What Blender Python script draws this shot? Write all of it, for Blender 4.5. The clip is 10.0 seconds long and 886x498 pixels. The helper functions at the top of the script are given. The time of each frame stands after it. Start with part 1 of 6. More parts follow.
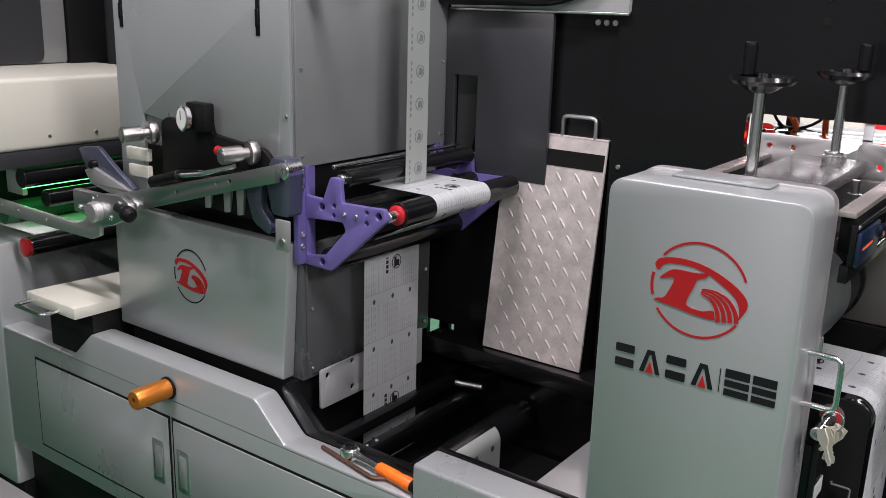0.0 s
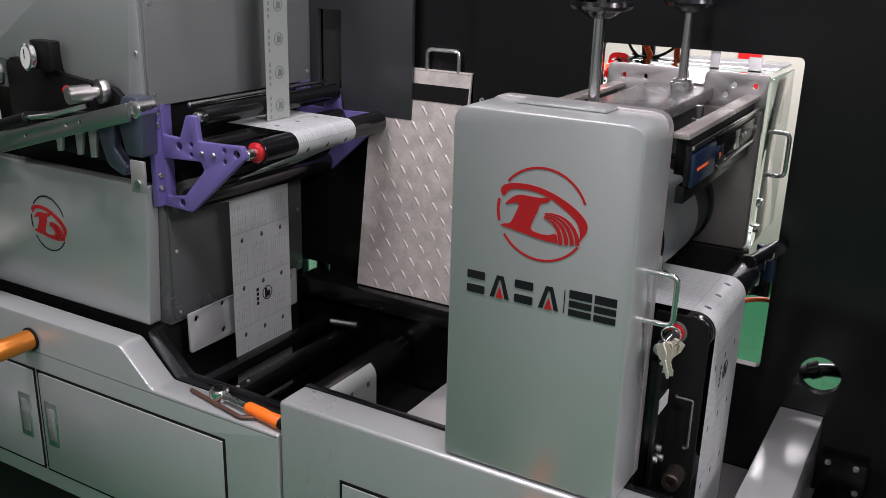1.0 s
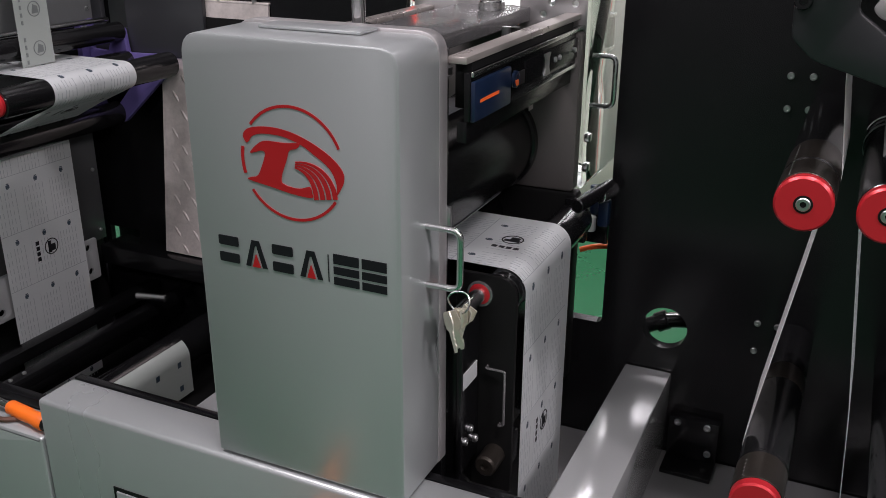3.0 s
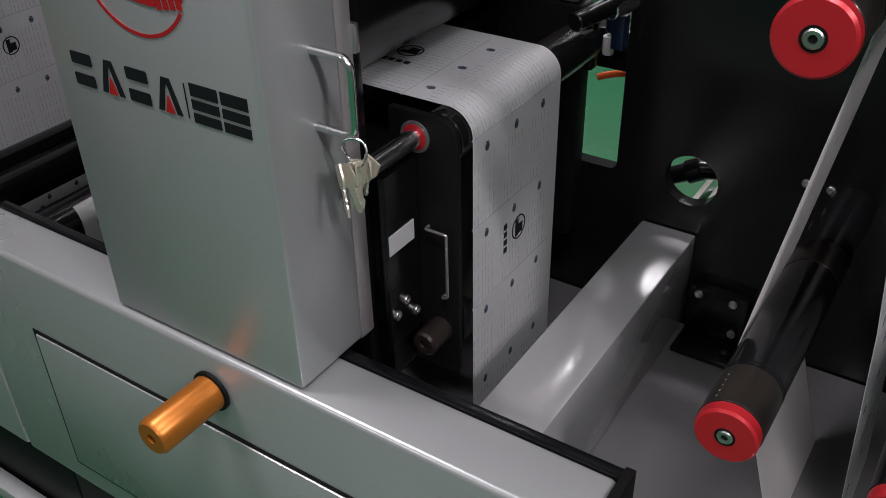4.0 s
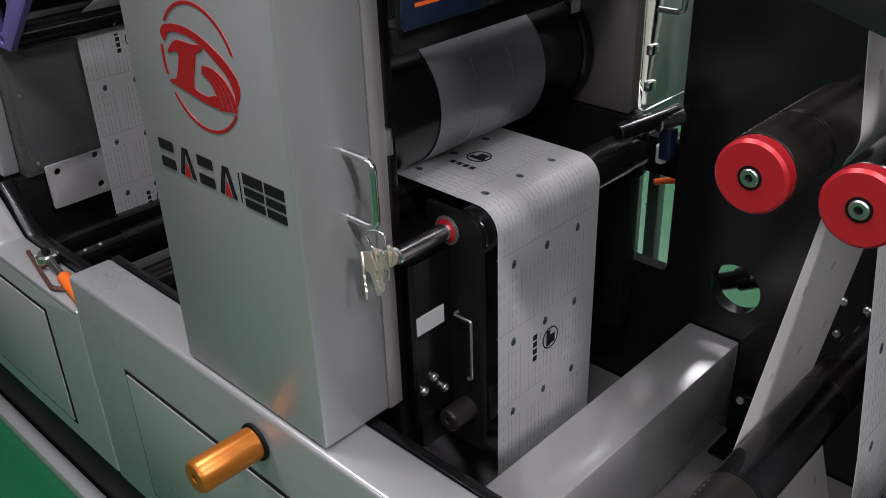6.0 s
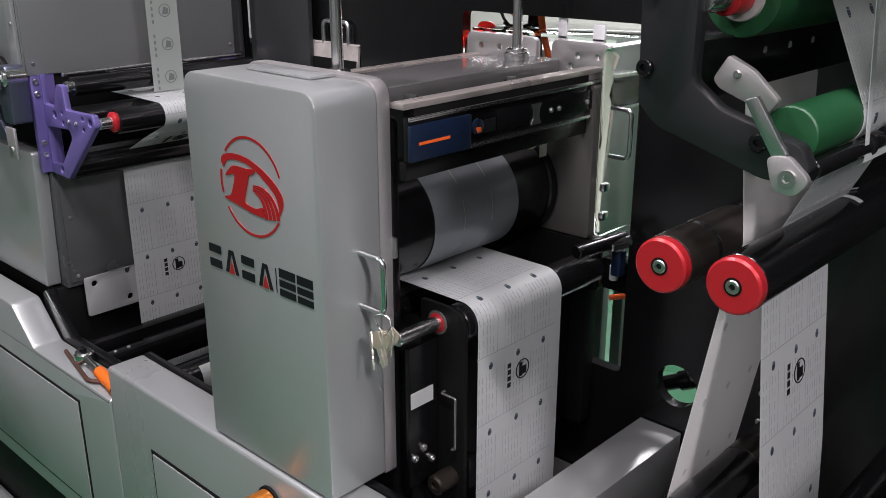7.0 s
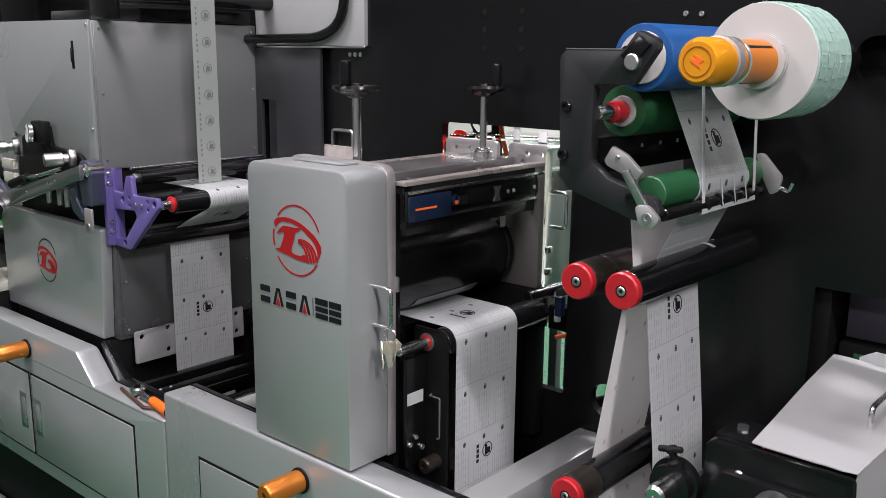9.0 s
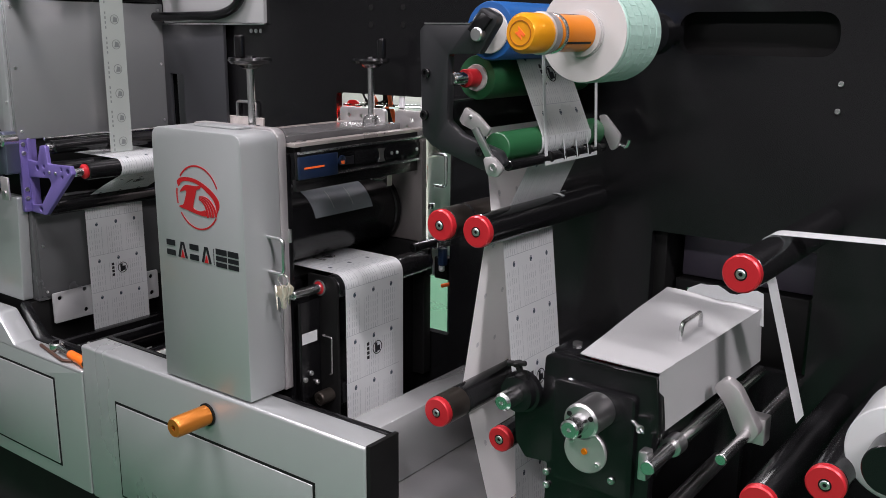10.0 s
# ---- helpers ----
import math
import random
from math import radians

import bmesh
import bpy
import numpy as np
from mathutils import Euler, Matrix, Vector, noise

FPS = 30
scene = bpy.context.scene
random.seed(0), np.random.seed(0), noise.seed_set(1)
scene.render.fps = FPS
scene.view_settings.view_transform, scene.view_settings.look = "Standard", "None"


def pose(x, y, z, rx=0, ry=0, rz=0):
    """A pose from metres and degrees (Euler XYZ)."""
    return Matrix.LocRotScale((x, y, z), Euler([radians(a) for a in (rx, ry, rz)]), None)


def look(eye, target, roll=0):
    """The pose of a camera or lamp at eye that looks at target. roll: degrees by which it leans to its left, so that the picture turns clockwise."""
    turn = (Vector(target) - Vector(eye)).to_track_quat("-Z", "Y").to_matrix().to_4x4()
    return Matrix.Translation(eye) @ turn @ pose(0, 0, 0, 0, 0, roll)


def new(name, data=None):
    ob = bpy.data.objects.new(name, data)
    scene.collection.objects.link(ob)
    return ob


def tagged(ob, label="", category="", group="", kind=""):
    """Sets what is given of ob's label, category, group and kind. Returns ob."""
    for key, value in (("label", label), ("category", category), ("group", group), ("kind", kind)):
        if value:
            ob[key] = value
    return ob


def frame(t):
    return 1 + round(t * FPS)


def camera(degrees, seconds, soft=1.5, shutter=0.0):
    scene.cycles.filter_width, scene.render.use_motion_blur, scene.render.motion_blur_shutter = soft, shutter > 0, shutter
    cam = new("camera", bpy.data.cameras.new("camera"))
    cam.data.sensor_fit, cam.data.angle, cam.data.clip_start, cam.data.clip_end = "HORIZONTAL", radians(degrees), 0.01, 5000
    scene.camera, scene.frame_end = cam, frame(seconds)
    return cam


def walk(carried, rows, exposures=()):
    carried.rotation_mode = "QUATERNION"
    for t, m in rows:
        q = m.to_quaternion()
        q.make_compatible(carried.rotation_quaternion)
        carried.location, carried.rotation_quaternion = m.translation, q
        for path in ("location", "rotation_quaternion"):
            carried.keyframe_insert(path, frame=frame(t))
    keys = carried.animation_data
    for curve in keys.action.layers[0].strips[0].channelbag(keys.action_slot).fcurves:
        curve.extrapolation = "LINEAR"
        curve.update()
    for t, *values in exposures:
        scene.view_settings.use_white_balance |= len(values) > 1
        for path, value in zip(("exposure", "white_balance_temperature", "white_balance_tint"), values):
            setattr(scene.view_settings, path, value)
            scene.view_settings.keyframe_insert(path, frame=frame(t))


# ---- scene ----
cam = camera(51.8, 10.0, soft=0.35)
PATH = [
    (0, (-0.046, 0.004, 1.499), (-1.178, 1.566, 0.972), 1.7),
    (0.5, (-0.014, 0.015, 1.487), (-1.046, 1.619, 0.886), 1.9),
    (1, (0.03, 0.047, 1.478), (-0.914, 1.693, 0.846), 1.6),
    (1.5, (0.07, 0.06, 1.483), (-0.787, 1.766, 0.887), 1.5),
    (2, (0.092, 0.078, 1.474), (-0.692, 1.831, 0.914), 1.4),
    (2.2, (0.098, 0.098, 1.466), (-0.664, 1.862, 0.911), 1.3),
    (3.3, (0.127, 0.441, 1.392), (-0.672, 2.063, 0.539), -0.2),
    (3.5, (0.137, 0.494, 1.376), (-0.679, 2.061, 0.439), -0.4),
    (4, (0.199, 0.681, 1.343), (-0.732, 2.061, 0.234), -1.3),
    (4.5, (0.255, 0.788, 1.335), (-0.809, 1.991, 0.142), -2.1),
    (5, (0.284, 0.808, 1.34), (-0.864, 1.933, 0.149), -2.8),
    (5.5, (0.301, 0.795, 1.356), (-0.905, 1.948, 0.253), -2.2),
    (5.7, (0.312, 0.771, 1.377), (-0.904, 1.959, 0.323), -2.2),
    (6.8, (0.499, 0.532, 1.441), (-0.783, 1.89, 0.726), -0.2),
    (7, (0.526, 0.507, 1.448), (-0.764, 1.883, 0.783), -0.0),
    (7.5, (0.618, 0.436, 1.461), (-0.696, 1.836, 0.901), 0.5),
    (8, (0.719, 0.338, 1.466), (-0.605, 1.758, 0.984), 0.8),
    (8.5, (0.795, 0.221, 1.474), (-0.522, 1.662, 1.04), 0.5),
    (9, (0.855, 0.097, 1.476), (-0.429, 1.57, 1.05), 0.6),
    (9.5, (0.936, 0.032, 1.475), (-0.277, 1.558, 1.03), 0.5),
    (10, (1.083, -0.019, 1.468), (-0.08, 1.54, 1.002), 0.5),
]
EXPOSURES = [(0, -0.76), (1, -0.97), (2.2, -1.16), (3.5, -1.30), (4.5, -1.54), (5.5, -1.46), (7.0, -1.0), (8.5, -0.78), (10, -0.73)]
walk(cam, [(t, look(e, a, r)) for t, e, a, r in PATH], EXPOSURES)

# ---- world, lamps, exposure ----
world = bpy.data.worlds.new("world")
scene.world = world
world.use_nodes = True
world.node_tree.nodes["Background"].inputs[0].default_value = (0.7, 0.68, 0.7, 1)
world.node_tree.nodes["Background"].inputs[1].default_value = 0.004

# Unseen lamps assumed overhead; the 260 W one brightens the right-hand webs.
LAMPS = [(-1.3, 0.75, 0.8, 0.12, 110), (0.5, 0.5, 0.8, 0.12, 95), (2.9, 0.3, 1.2, 0.12, 260),
         # Last two, large and unseen, are added for bright reflections on the beam.
         (-1.8, -2.3, 1.5, 0.16, 115), (1.6, -2.0, 1.5, 0.16, 135), (-0.8, 3.4, 1.5, 0.3, 320), (-1.2, 6.7, 3.0, 1.8, 330), (-4.6, 6.3, 3.0, 1.8, 330)]
LAMP_Z = 3.3


def ceiling_lamps():
    for x, y, w, d, watts in LAMPS:
        lamp = bpy.data.lights.new("ceiling_tube", "AREA")
        lamp.shape, lamp.size, lamp.size_y, lamp.energy = "RECTANGLE", w, d, watts
        lamp.color = (1.0, 0.915, 0.98)
        ob = new("ceiling_tube_light", lamp)
        ob.matrix_world = pose(x, y, LAMP_Z - 0.07)


ceiling_lamps()


# ---- materials ----
def mat(name, color, rough=0.5, metal=0.0, var=0.08, scale=6.0, fine=180.0, bump=0.0, rvar=0.1, coat=0.0, stretch=(1, 1, 1), emit=None, spec=0.5, through_light=0.0):
    m = bpy.data.materials.new(name)
    m.use_nodes = True
    nt = m.node_tree
    b = nt.nodes["Principled BSDF"]
    tc = nt.nodes.new("ShaderNodeTexCoord")
    mp = nt.nodes.new("ShaderNodeMapping")
    mp.inputs["Scale"].default_value = stretch
    nt.links.new(tc.outputs["Object"], mp.inputs[0])
    big, small = nt.nodes.new("ShaderNodeTexNoise"), nt.nodes.new("ShaderNodeTexNoise")
    big.inputs["Scale"].default_value, small.inputs["Scale"].default_value = scale, fine
    big.inputs["Detail"].default_value, small.inputs["Detail"].default_value = 5, 2
    for n in (big, small):
        nt.links.new(mp.outputs[0], n.inputs["Vector"])
    mix = nt.nodes.new("ShaderNodeMix")
    mix.data_type = "RGBA"
    mix.inputs["A"].default_value = (*[c * (1 - var) for c in color], 1)
    mix.inputs["B"].default_value = (*[min(1, c * (1 + var)) for c in color], 1)
    add = nt.nodes.new("ShaderNodeMath")
    add.operation = "MULTIPLY_ADD"
    nt.links.new(big.outputs["Fac"], add.inputs[0])
    add.inputs[1].default_value = 0.7
    sc = nt.nodes.new("ShaderNodeMath")
    sc.operation = "MULTIPLY"
    sc.inputs[1].default_value = 0.3
    nt.links.new(small.outputs["Fac"], sc.inputs[0])
    nt.links.new(sc.outputs[0], add.inputs[2])
    nt.links.new(add.outputs[0], mix.inputs["Factor"])
    nt.links.new(mix.outputs["Result"], b.inputs["Base Color"])
    mr = nt.nodes.new("ShaderNodeMapRange")
    mr.inputs["To Min"].default_value, mr.inputs["To Max"].default_value = max(0.02, rough - rvar), min(1, rough + rvar)
    nt.links.new(big.outputs["Fac"], mr.inputs["Value"])
    nt.links.new(mr.outputs["Result"], b.inputs["Roughness"])
    b.inputs["Metallic"].default_value = metal
    b.inputs["Coat Weight"].default_value = coat
    b.inputs["Coat Roughness"].default_value = 0.12
    if bump:
        bp = nt.nodes.new("ShaderNodeBump")
        bp.inputs["Strength"].default_value, bp.inputs["Distance"].default_value = bump, 0.001
        nt.links.new(small.outputs["Fac"], bp.inputs["Height"])
        nt.links.new(bp.outputs[0], b.inputs["Normal"])
    b.inputs["Specular IOR Level"].default_value = spec
    if through_light:
        tl, ms, out = nt.nodes.new("ShaderNodeBsdfTranslucent"), nt.nodes.new("ShaderNodeMixShader"), nt.nodes["Material Output"]
        nt.links.new(mix.outputs["Result"], tl.inputs["Color"])
        ms.inputs[0].default_value = through_light
        nt.links.new(b.outputs[0], ms.inputs[1])
        nt.links.new(tl.outputs[0], ms.inputs[2])
        nt.links.new(ms.outputs[0], out.inputs["Surface"])
    if emit:
        b.inputs["Emission Color"].default_value, b.inputs["Emission Strength"].default_value = (*emit[:3], 1), emit[3]
    return m


GREY = mat("silver_grey_paint", (0.41, 0.43, 0.43), 0.30, 0.5, 0.08, 2.6, 900, 0.07, 0.10, stretch=(1, 1, 0.45))
GREYDARK = mat("darker_grey", (0.26, 0.27, 0.268), 0.22, 0.35, 0.06, 4.0, 700, 0.05, 0.06)
BLACK = mat("black_machine_paint", (0.0045, 0.0045, 0.005), 0.22, 0.0, 0.3, 5.0, 600, 0.04, 0.07, spec=0.4)
WALLBLACK = mat("black_back_panel_paint", (0.0055, 0.0055, 0.006), 0.2, 0.0, 0.2, 2.0, 900, 0.03, 0.05, spec=0.38)
PANELGREY = mat("dark_grey_panel_paint", (0.028, 0.029, 0.032), 0.3, 0.0, 0.15, 2.0, 900, 0.03, 0.05)
MATTBLACK = mat("matt_black", (0.004, 0.004, 0.004), 0.55, 0.0, 0.3, 8.0, 500, 0.1, spec=0.2)
TRAY = mat("grey_tray_paint", (0.26, 0.26, 0.262), 0.24, 0.4, 0.15, 4.0, 500, 0.02, 0.06, coat=0.4)
GLOSSGREY = mat("glossy_grey_beam_paint", (0.50, 0.51, 0.51), 0.19, 0.5, 0.05, 3.0, 900, 0.02, 0.05, coat=0.3)
RUBBER = mat("black_rubber_roller", (0.006, 0.006, 0.0065), 0.17, 0.0, 0.3, 5.0, 300, 0.04, 0.05, spec=0.5)
ROLLERBROWN = mat("dark_anodised_roller", (0.055, 0.047, 0.04), 0.3, 0.75, 0.2, 8.0, 300, 0.05, 0.08)
RED = mat("red_anodised_cap", (0.47, 0.018, 0.026), 0.32, 0.3, 0.1, 8.0, 500, 0.03)
ORANGE = mat("orange_anodised_knob", (0.47, 0.155, 0.02), 0.3, 0.55, 0.1, 8.0, 500, 0.03)
AMBER = mat("amber_plastic_chuck", (0.50, 0.145, 0.003), 0.3, 0.0, 0.15, 8.0, 300, 0.02, spec=0.15)
YELLOWCAP = mat("yellow_orange_cap", (0.74, 0.30, 0.012), 0.3, 0.35, 0.06, 8.0, 300, 0.02)
CHROME = mat("polished_steel", (0.74, 0.74, 0.74), 0.22, 1.0, 0.08, 12.0, 400, 0.02, 0.06)
STEEL = mat("brushed_steel", (0.6, 0.6, 0.6), 0.32, 1.0, 0.12, 9.0, 300, 0.08, 0.08)
ALU = mat("bare_aluminium_plate", (0.55, 0.53, 0.53), 0.40, 0.8, 0.1, 8.0, 300, 0.08, 0.08)
CHEEK = mat("brown_grey_blued_steel", (0.13, 0.12, 0.115), 0.42, 0.5, 0.15, 5.0, 300, 0.05, 0.08)
# Darkened grey holding the shade under the carrier and black reflections.
LOWSIDE = mat("shaded_lower_side_grey", (0.10, 0.103, 0.105), 0.26, 0.3, 0.08, 4.0, 700, 0.04, 0.06)
BRIDGE = mat("dark_polished_plate", (0.26, 0.255, 0.255), 0.24, 0.7, 0.15, 6.0, 300, 0.03, 0.06)
BEIGEBAR = mat("ground_steel_bar", (0.44, 0.40, 0.375), 0.28, 0.6, 0.1, 10.0, 300, 0.05)
TREAD = mat("worn_diamond_plate", (0.60, 0.545, 0.52), 0.42, 0.5, 0.5, 30.0, 140, 0.35, 0.2)
PURPLE = mat("purple_anodised_plate", (0.16, 0.125, 0.36), 0.38, 0.3, 0.12, 9.0, 400, 0.05)
BLUEGREY = mat("blue_grey_casting", (0.13, 0.145, 0.20), 0.3, 0.75, 0.15, 14.0, 200, 0.12)
PAPER = mat("white_label_paper", (0.68, 0.70, 0.70), 0.40, 0.0, 0.03, 6.0, 300, 0.03, through_light=0.4)
PAPERBACK = mat("white_release_liner", (0.86, 0.85, 0.84), 0.5, 0.0, 0.04, 6.0, 300, 0.03, through_light=0.38)
FILM_AND_SHADE = mat("film_and_shaded_web", (0.34, 0.37, 0.345), 0.22, 0.0, 0.06, 6.0, 300, 0.02)
WHITEBOX = mat("white_enclosure_paint", (0.66, 0.66, 0.67), 0.4, 0.0, 0.03, 4.0, 500, 0.03)
CREAM = mat("cream_grey_hood_paint", (0.52, 0.51, 0.44), 0.42, 0.0, 0.05, 4.0, 500, 0.03)
HOOD = mat("white_sheet_metal", (0.335, 0.34, 0.34), 0.42, 0.1, 0.08, 5.0, 300, 0.05)
DIEPLATE = mat("grey_flexible_die_plate", (0.26, 0.28, 0.30), 0.34, 0.55, 0.1, 8.0, 200, 0.05)
GREENROLL = mat("green_rubber_roller", (0.013, 0.078, 0.028), 0.42, 0.0, 0.15, 9.0, 250, 0.08)
BLUEROLL = mat("blue_rubber_roller", (0.009, 0.065, 0.215), 0.4, 0.0, 0.12, 9.0, 250, 0.06)
KNURL = mat("knurled_dark_steel", (0.34, 0.33, 0.32), 0.3, 1.0, 0.2, 30.0, 900, 0.3, 0.1)
BAYPURPLE = mat("dull_purple_grey_plate", (0.075, 0.065, 0.09), 0.5, 0.0, 0.15, 9.0, 300, 0.05)
MINT = mat("pale_mint_label_waste", (0.33, 0.48, 0.42), 0.6, 0.0, 0.12, 14.0, 200, 0.1)
CORE = mat("white_card_core", (0.41, 0.40, 0.39), 0.6, 0.0, 0.04, 9.0, 200, 0.03)
EMBLEM = mat("red_emblem_print", (0.42, 0.014, 0.018), 0.35, 0.25, 0.06, 9.0, 300, 0.02)
INK = mat("dark_ink", (0.008, 0.008, 0.010), 0.45, 0.0, 0.1, 9.0, 300, spec=0.25)
INKBLUE = mat("blue_black_ink", (0.025, 0.045, 0.065), 0.5, 0.0, 0.2, 9.0, 300)
INKGREY = mat("pale_grey_ink", (0.40, 0.42, 0.435), 0.55, 0.0, 0.1, 9.0, 300)
BRACKETGREY = mat("dark_grey_bracket_paint", (0.014, 0.0145, 0.016), 0.35, 0.0, 0.2, 4.0, 700, 0.04, 0.08)
FAINTINK = mat("faint_grey_ink", (0.15, 0.165, 0.16), 0.4, 0.0, 0.2, 20.0, 300)
GHOST = mat("show_through_ink", (0.60, 0.60, 0.61), 0.55, 0.0, 0.1, 9.0, 300)
HANDLEORANGE = mat("orange_tool_grip", (0.85, 0.16, 0.012), 0.42, 0.0, 0.06, 20.0, 300, 0.05)
BLUEPLASTIC = mat("blue_actuator_plastic", (0.004, 0.011, 0.032), 0.35, 0.0, 0.1, 12.0, 300, 0.03)
HOSE = mat("orange_air_hose", (0.75, 0.12, 0.02), 0.4, 0.0, 0.05, 12.0, 300)
HOSERED = mat("signal_red", (0.7, 0.02, 0.02), 0.3, 0.0, 0.05, 12.0, 300)
BRASS = mat("nickel_keys", (0.72, 0.68, 0.58), 0.38, 0.7, 0.15, 40.0, 300, 0.05)
RUST = mat("rusty_hex_key", (0.10, 0.05, 0.035), 0.55, 0.5, 0.3, 40.0, 300, 0.15)
FLOORGREEN = mat("green_epoxy_floor", (0.010, 0.105, 0.043), 0.28, 0.0, 0.14, 1.3, 60, 0.06, 0.1)
ROOMWALL = mat("grey_hall_wall_paint", (0.44, 0.435, 0.44), 0.7, 0.0, 0.05, 1.0, 60, 0.05)
FARWALL = mat("white_far_wall_paint", (0.62, 0.62, 0.58), 0.7, 0.0, 0.05, 1.0, 60, 0.05)
CEIL = mat("grey_hall_ceiling", (0.42, 0.415, 0.42), 0.8, 0.0, 0.05, 1.0, 60, 0.03)
GAUGEWHITE = mat("white_gauge_dial", (0.75, 0.75, 0.72), 0.4, 0.0, 0.03, 20.0, 300)
TUBE = mat("glowing_tube_cover", (0.9, 0.9, 0.9), 0.5, emit=(0.95, 1.0, 0.97, 6.0))
UVGLOW = mat("green_glowing_uv_lamp", (0.2, 0.7, 0.3), 0.4, emit=(0.12, 1.0, 0.25, 9.0))
REDGLOW = mat("red_glowing_indicator", (0.8, 0.05, 0.03), 0.4, emit=(1.0, 0.06, 0.03, 9.0))


def glass_mat():
    m = bpy.data.materials.new("acrylic_with_floor_tint")
    m.use_nodes = True
    b = m.node_tree.nodes["Principled BSDF"]
    # Pale green tint stands in for the green floor's reflection.
    b.inputs["Base Color"].default_value = (0.86, 0.95, 0.91, 1)
    b.inputs["Roughness"].default_value = 0.04
    b.inputs["Transmission Weight"].default_value = 1.0
    b.inputs["IOR"].default_value = 1.2
    return m


ACRYLIC = glass_mat()
CLEARFILM = mat("milky_clear_film", (0.6, 0.62, 0.6), 0.3, 0.0, 0.05, 6.0, 300, 0.02, through_light=0.4)

# ---- mesh helpers ----
HOME = {}


def base_of(ob):
    return HOME[ob.name]


def thing(name, at, label, category, group="", kind=""):
    ob = new(name)
    ob.empty_display_size = 0.05
    ob.location = at
    HOME[ob.name] = Vector(at)
    return tagged(ob, label, category, group, kind)


def finish(name, bm, material, home, smooth=True):
    bm.transform(Matrix.Translation(-home))
    me = bpy.data.meshes.new(name)
    bm.to_mesh(me)
    bm.free()
    me.materials.append(material)
    if smooth:
        me.polygons.foreach_set("use_smooth", [True] * len(me.polygons))
        me.set_sharp_from_angle(angle=radians(35))
    return me


def part(name, bm, material, parent, label=""):
    home = base_of(parent)
    ob = new(name, finish(name, bm, material, home))
    ob.parent = parent
    HOME[ob.name] = home
    return tagged(ob, label)


def solid(name, bm, material, at, label, category, group="", kind=""):
    ob = new(name, finish(name, bm, material, Vector(at)))
    ob.location = at
    HOME[ob.name] = Vector(at)
    return tagged(ob, label, category, group, kind)


def box(x0, x1, y0, y1, z0, z1, bevel=0.002, seg=2, bm=None):
    b2 = bmesh.new()
    m = Matrix.Translation(((x0 + x1) / 2, (y0 + y1) / 2, (z0 + z1) / 2)) @ Matrix.Diagonal((abs(x1 - x0), abs(y1 - y0), abs(z1 - z0), 1))
    bmesh.ops.create_cube(b2, size=1, matrix=m)
    if bevel:
        bmesh.ops.bevel(b2, geom=b2.edges[:], offset=bevel, segments=seg, profile=0.5, affect="EDGES")
    return join(bm, b2)


def join(bm, b2):
    if bm is None:
        return b2
    me = bpy.data.meshes.new("tmp")
    b2.to_mesh(me)
    b2.free()
    bm.from_mesh(me)
    bpy.data.meshes.remove(me)
    return bm


def turned(axis, origin, profile, seg=32, bm=None):
    """A turned solid: profile of (along, radius) from end to end, closed at both ends."""
    b2 = bmesh.new()
    a = Vector(axis).normalized()
    u = a.orthogonal().normalized()
    v = a.cross(u)
    rings = []
    for s, r in profile:
        rings.append([b2.verts.new(Vector(origin) + a * s + (u * math.cos(k * math.tau / seg) + v * math.sin(k * math.tau / seg)) * max(r, 1e-4)) for k in range(seg)])
    for r0, r1 in zip(rings, rings[1:]):
        for k in range(seg):
            b2.faces.new((r0[k], r0[(k + 1) % seg], r1[(k + 1) % seg], r1[k]))
    b2.faces.new(rings[0][::-1])
    b2.faces.new(rings[-1])
    bmesh.ops.recalc_face_normals(b2, faces=b2.faces[:])
    return join(bm, b2)


def rod(p, q, r, seg=24, bevel=0.0015, bm=None):
    d = (Vector(q) - Vector(p)).length
    b = min(bevel, r * 0.4)
    return turned(Vector(q) - Vector(p), p, [(0, r - b), (b, r), (d - b, r), (d, r - b)], seg, bm)


def wire(points, r, seg=10, bend=0.0, bm=None):
    """A round bar along points, its corners rounded by bend."""
    pts = [Vector(p) for p in points]
    line = [pts[0]]
    for a, b, c in zip(pts, pts[1:], pts[2:]):
        if bend:
            d0, d1 = (a - b).normalized(), (c - b).normalized()
            s, e = b + d0 * bend, b + d1 * bend
            for k in range(5):
                f = k / 4
                line.append(s * (1 - f) ** 2 + b * 2 * f * (1 - f) + e * f * f)
        else:
            line.append(b)
    line.append(pts[-1])
    b2 = bmesh.new()
    rings, u = [], None
    for k, p in enumerate(line):
        t = (line[min(k + 1, len(line) - 1)] - line[max(k - 1, 0)]).normalized()
        u = t.orthogonal().normalized() if u is None else (u - t * u.dot(t)).normalized()
        v = t.cross(u)
        rings.append([b2.verts.new(p + (u * math.cos(j * math.tau / seg) + v * math.sin(j * math.tau / seg)) * r) for j in range(seg)])
    for r0, r1 in zip(rings, rings[1:]):
        for j in range(seg):
            b2.faces.new((r0[j], r0[(j + 1) % seg], r1[(j + 1) % seg], r1[j]))
    b2.faces.new(rings[0][::-1])
    b2.faces.new(rings[-1])
    bmesh.ops.recalc_face_normals(b2, faces=b2.faces[:])
    return join(bm, b2)


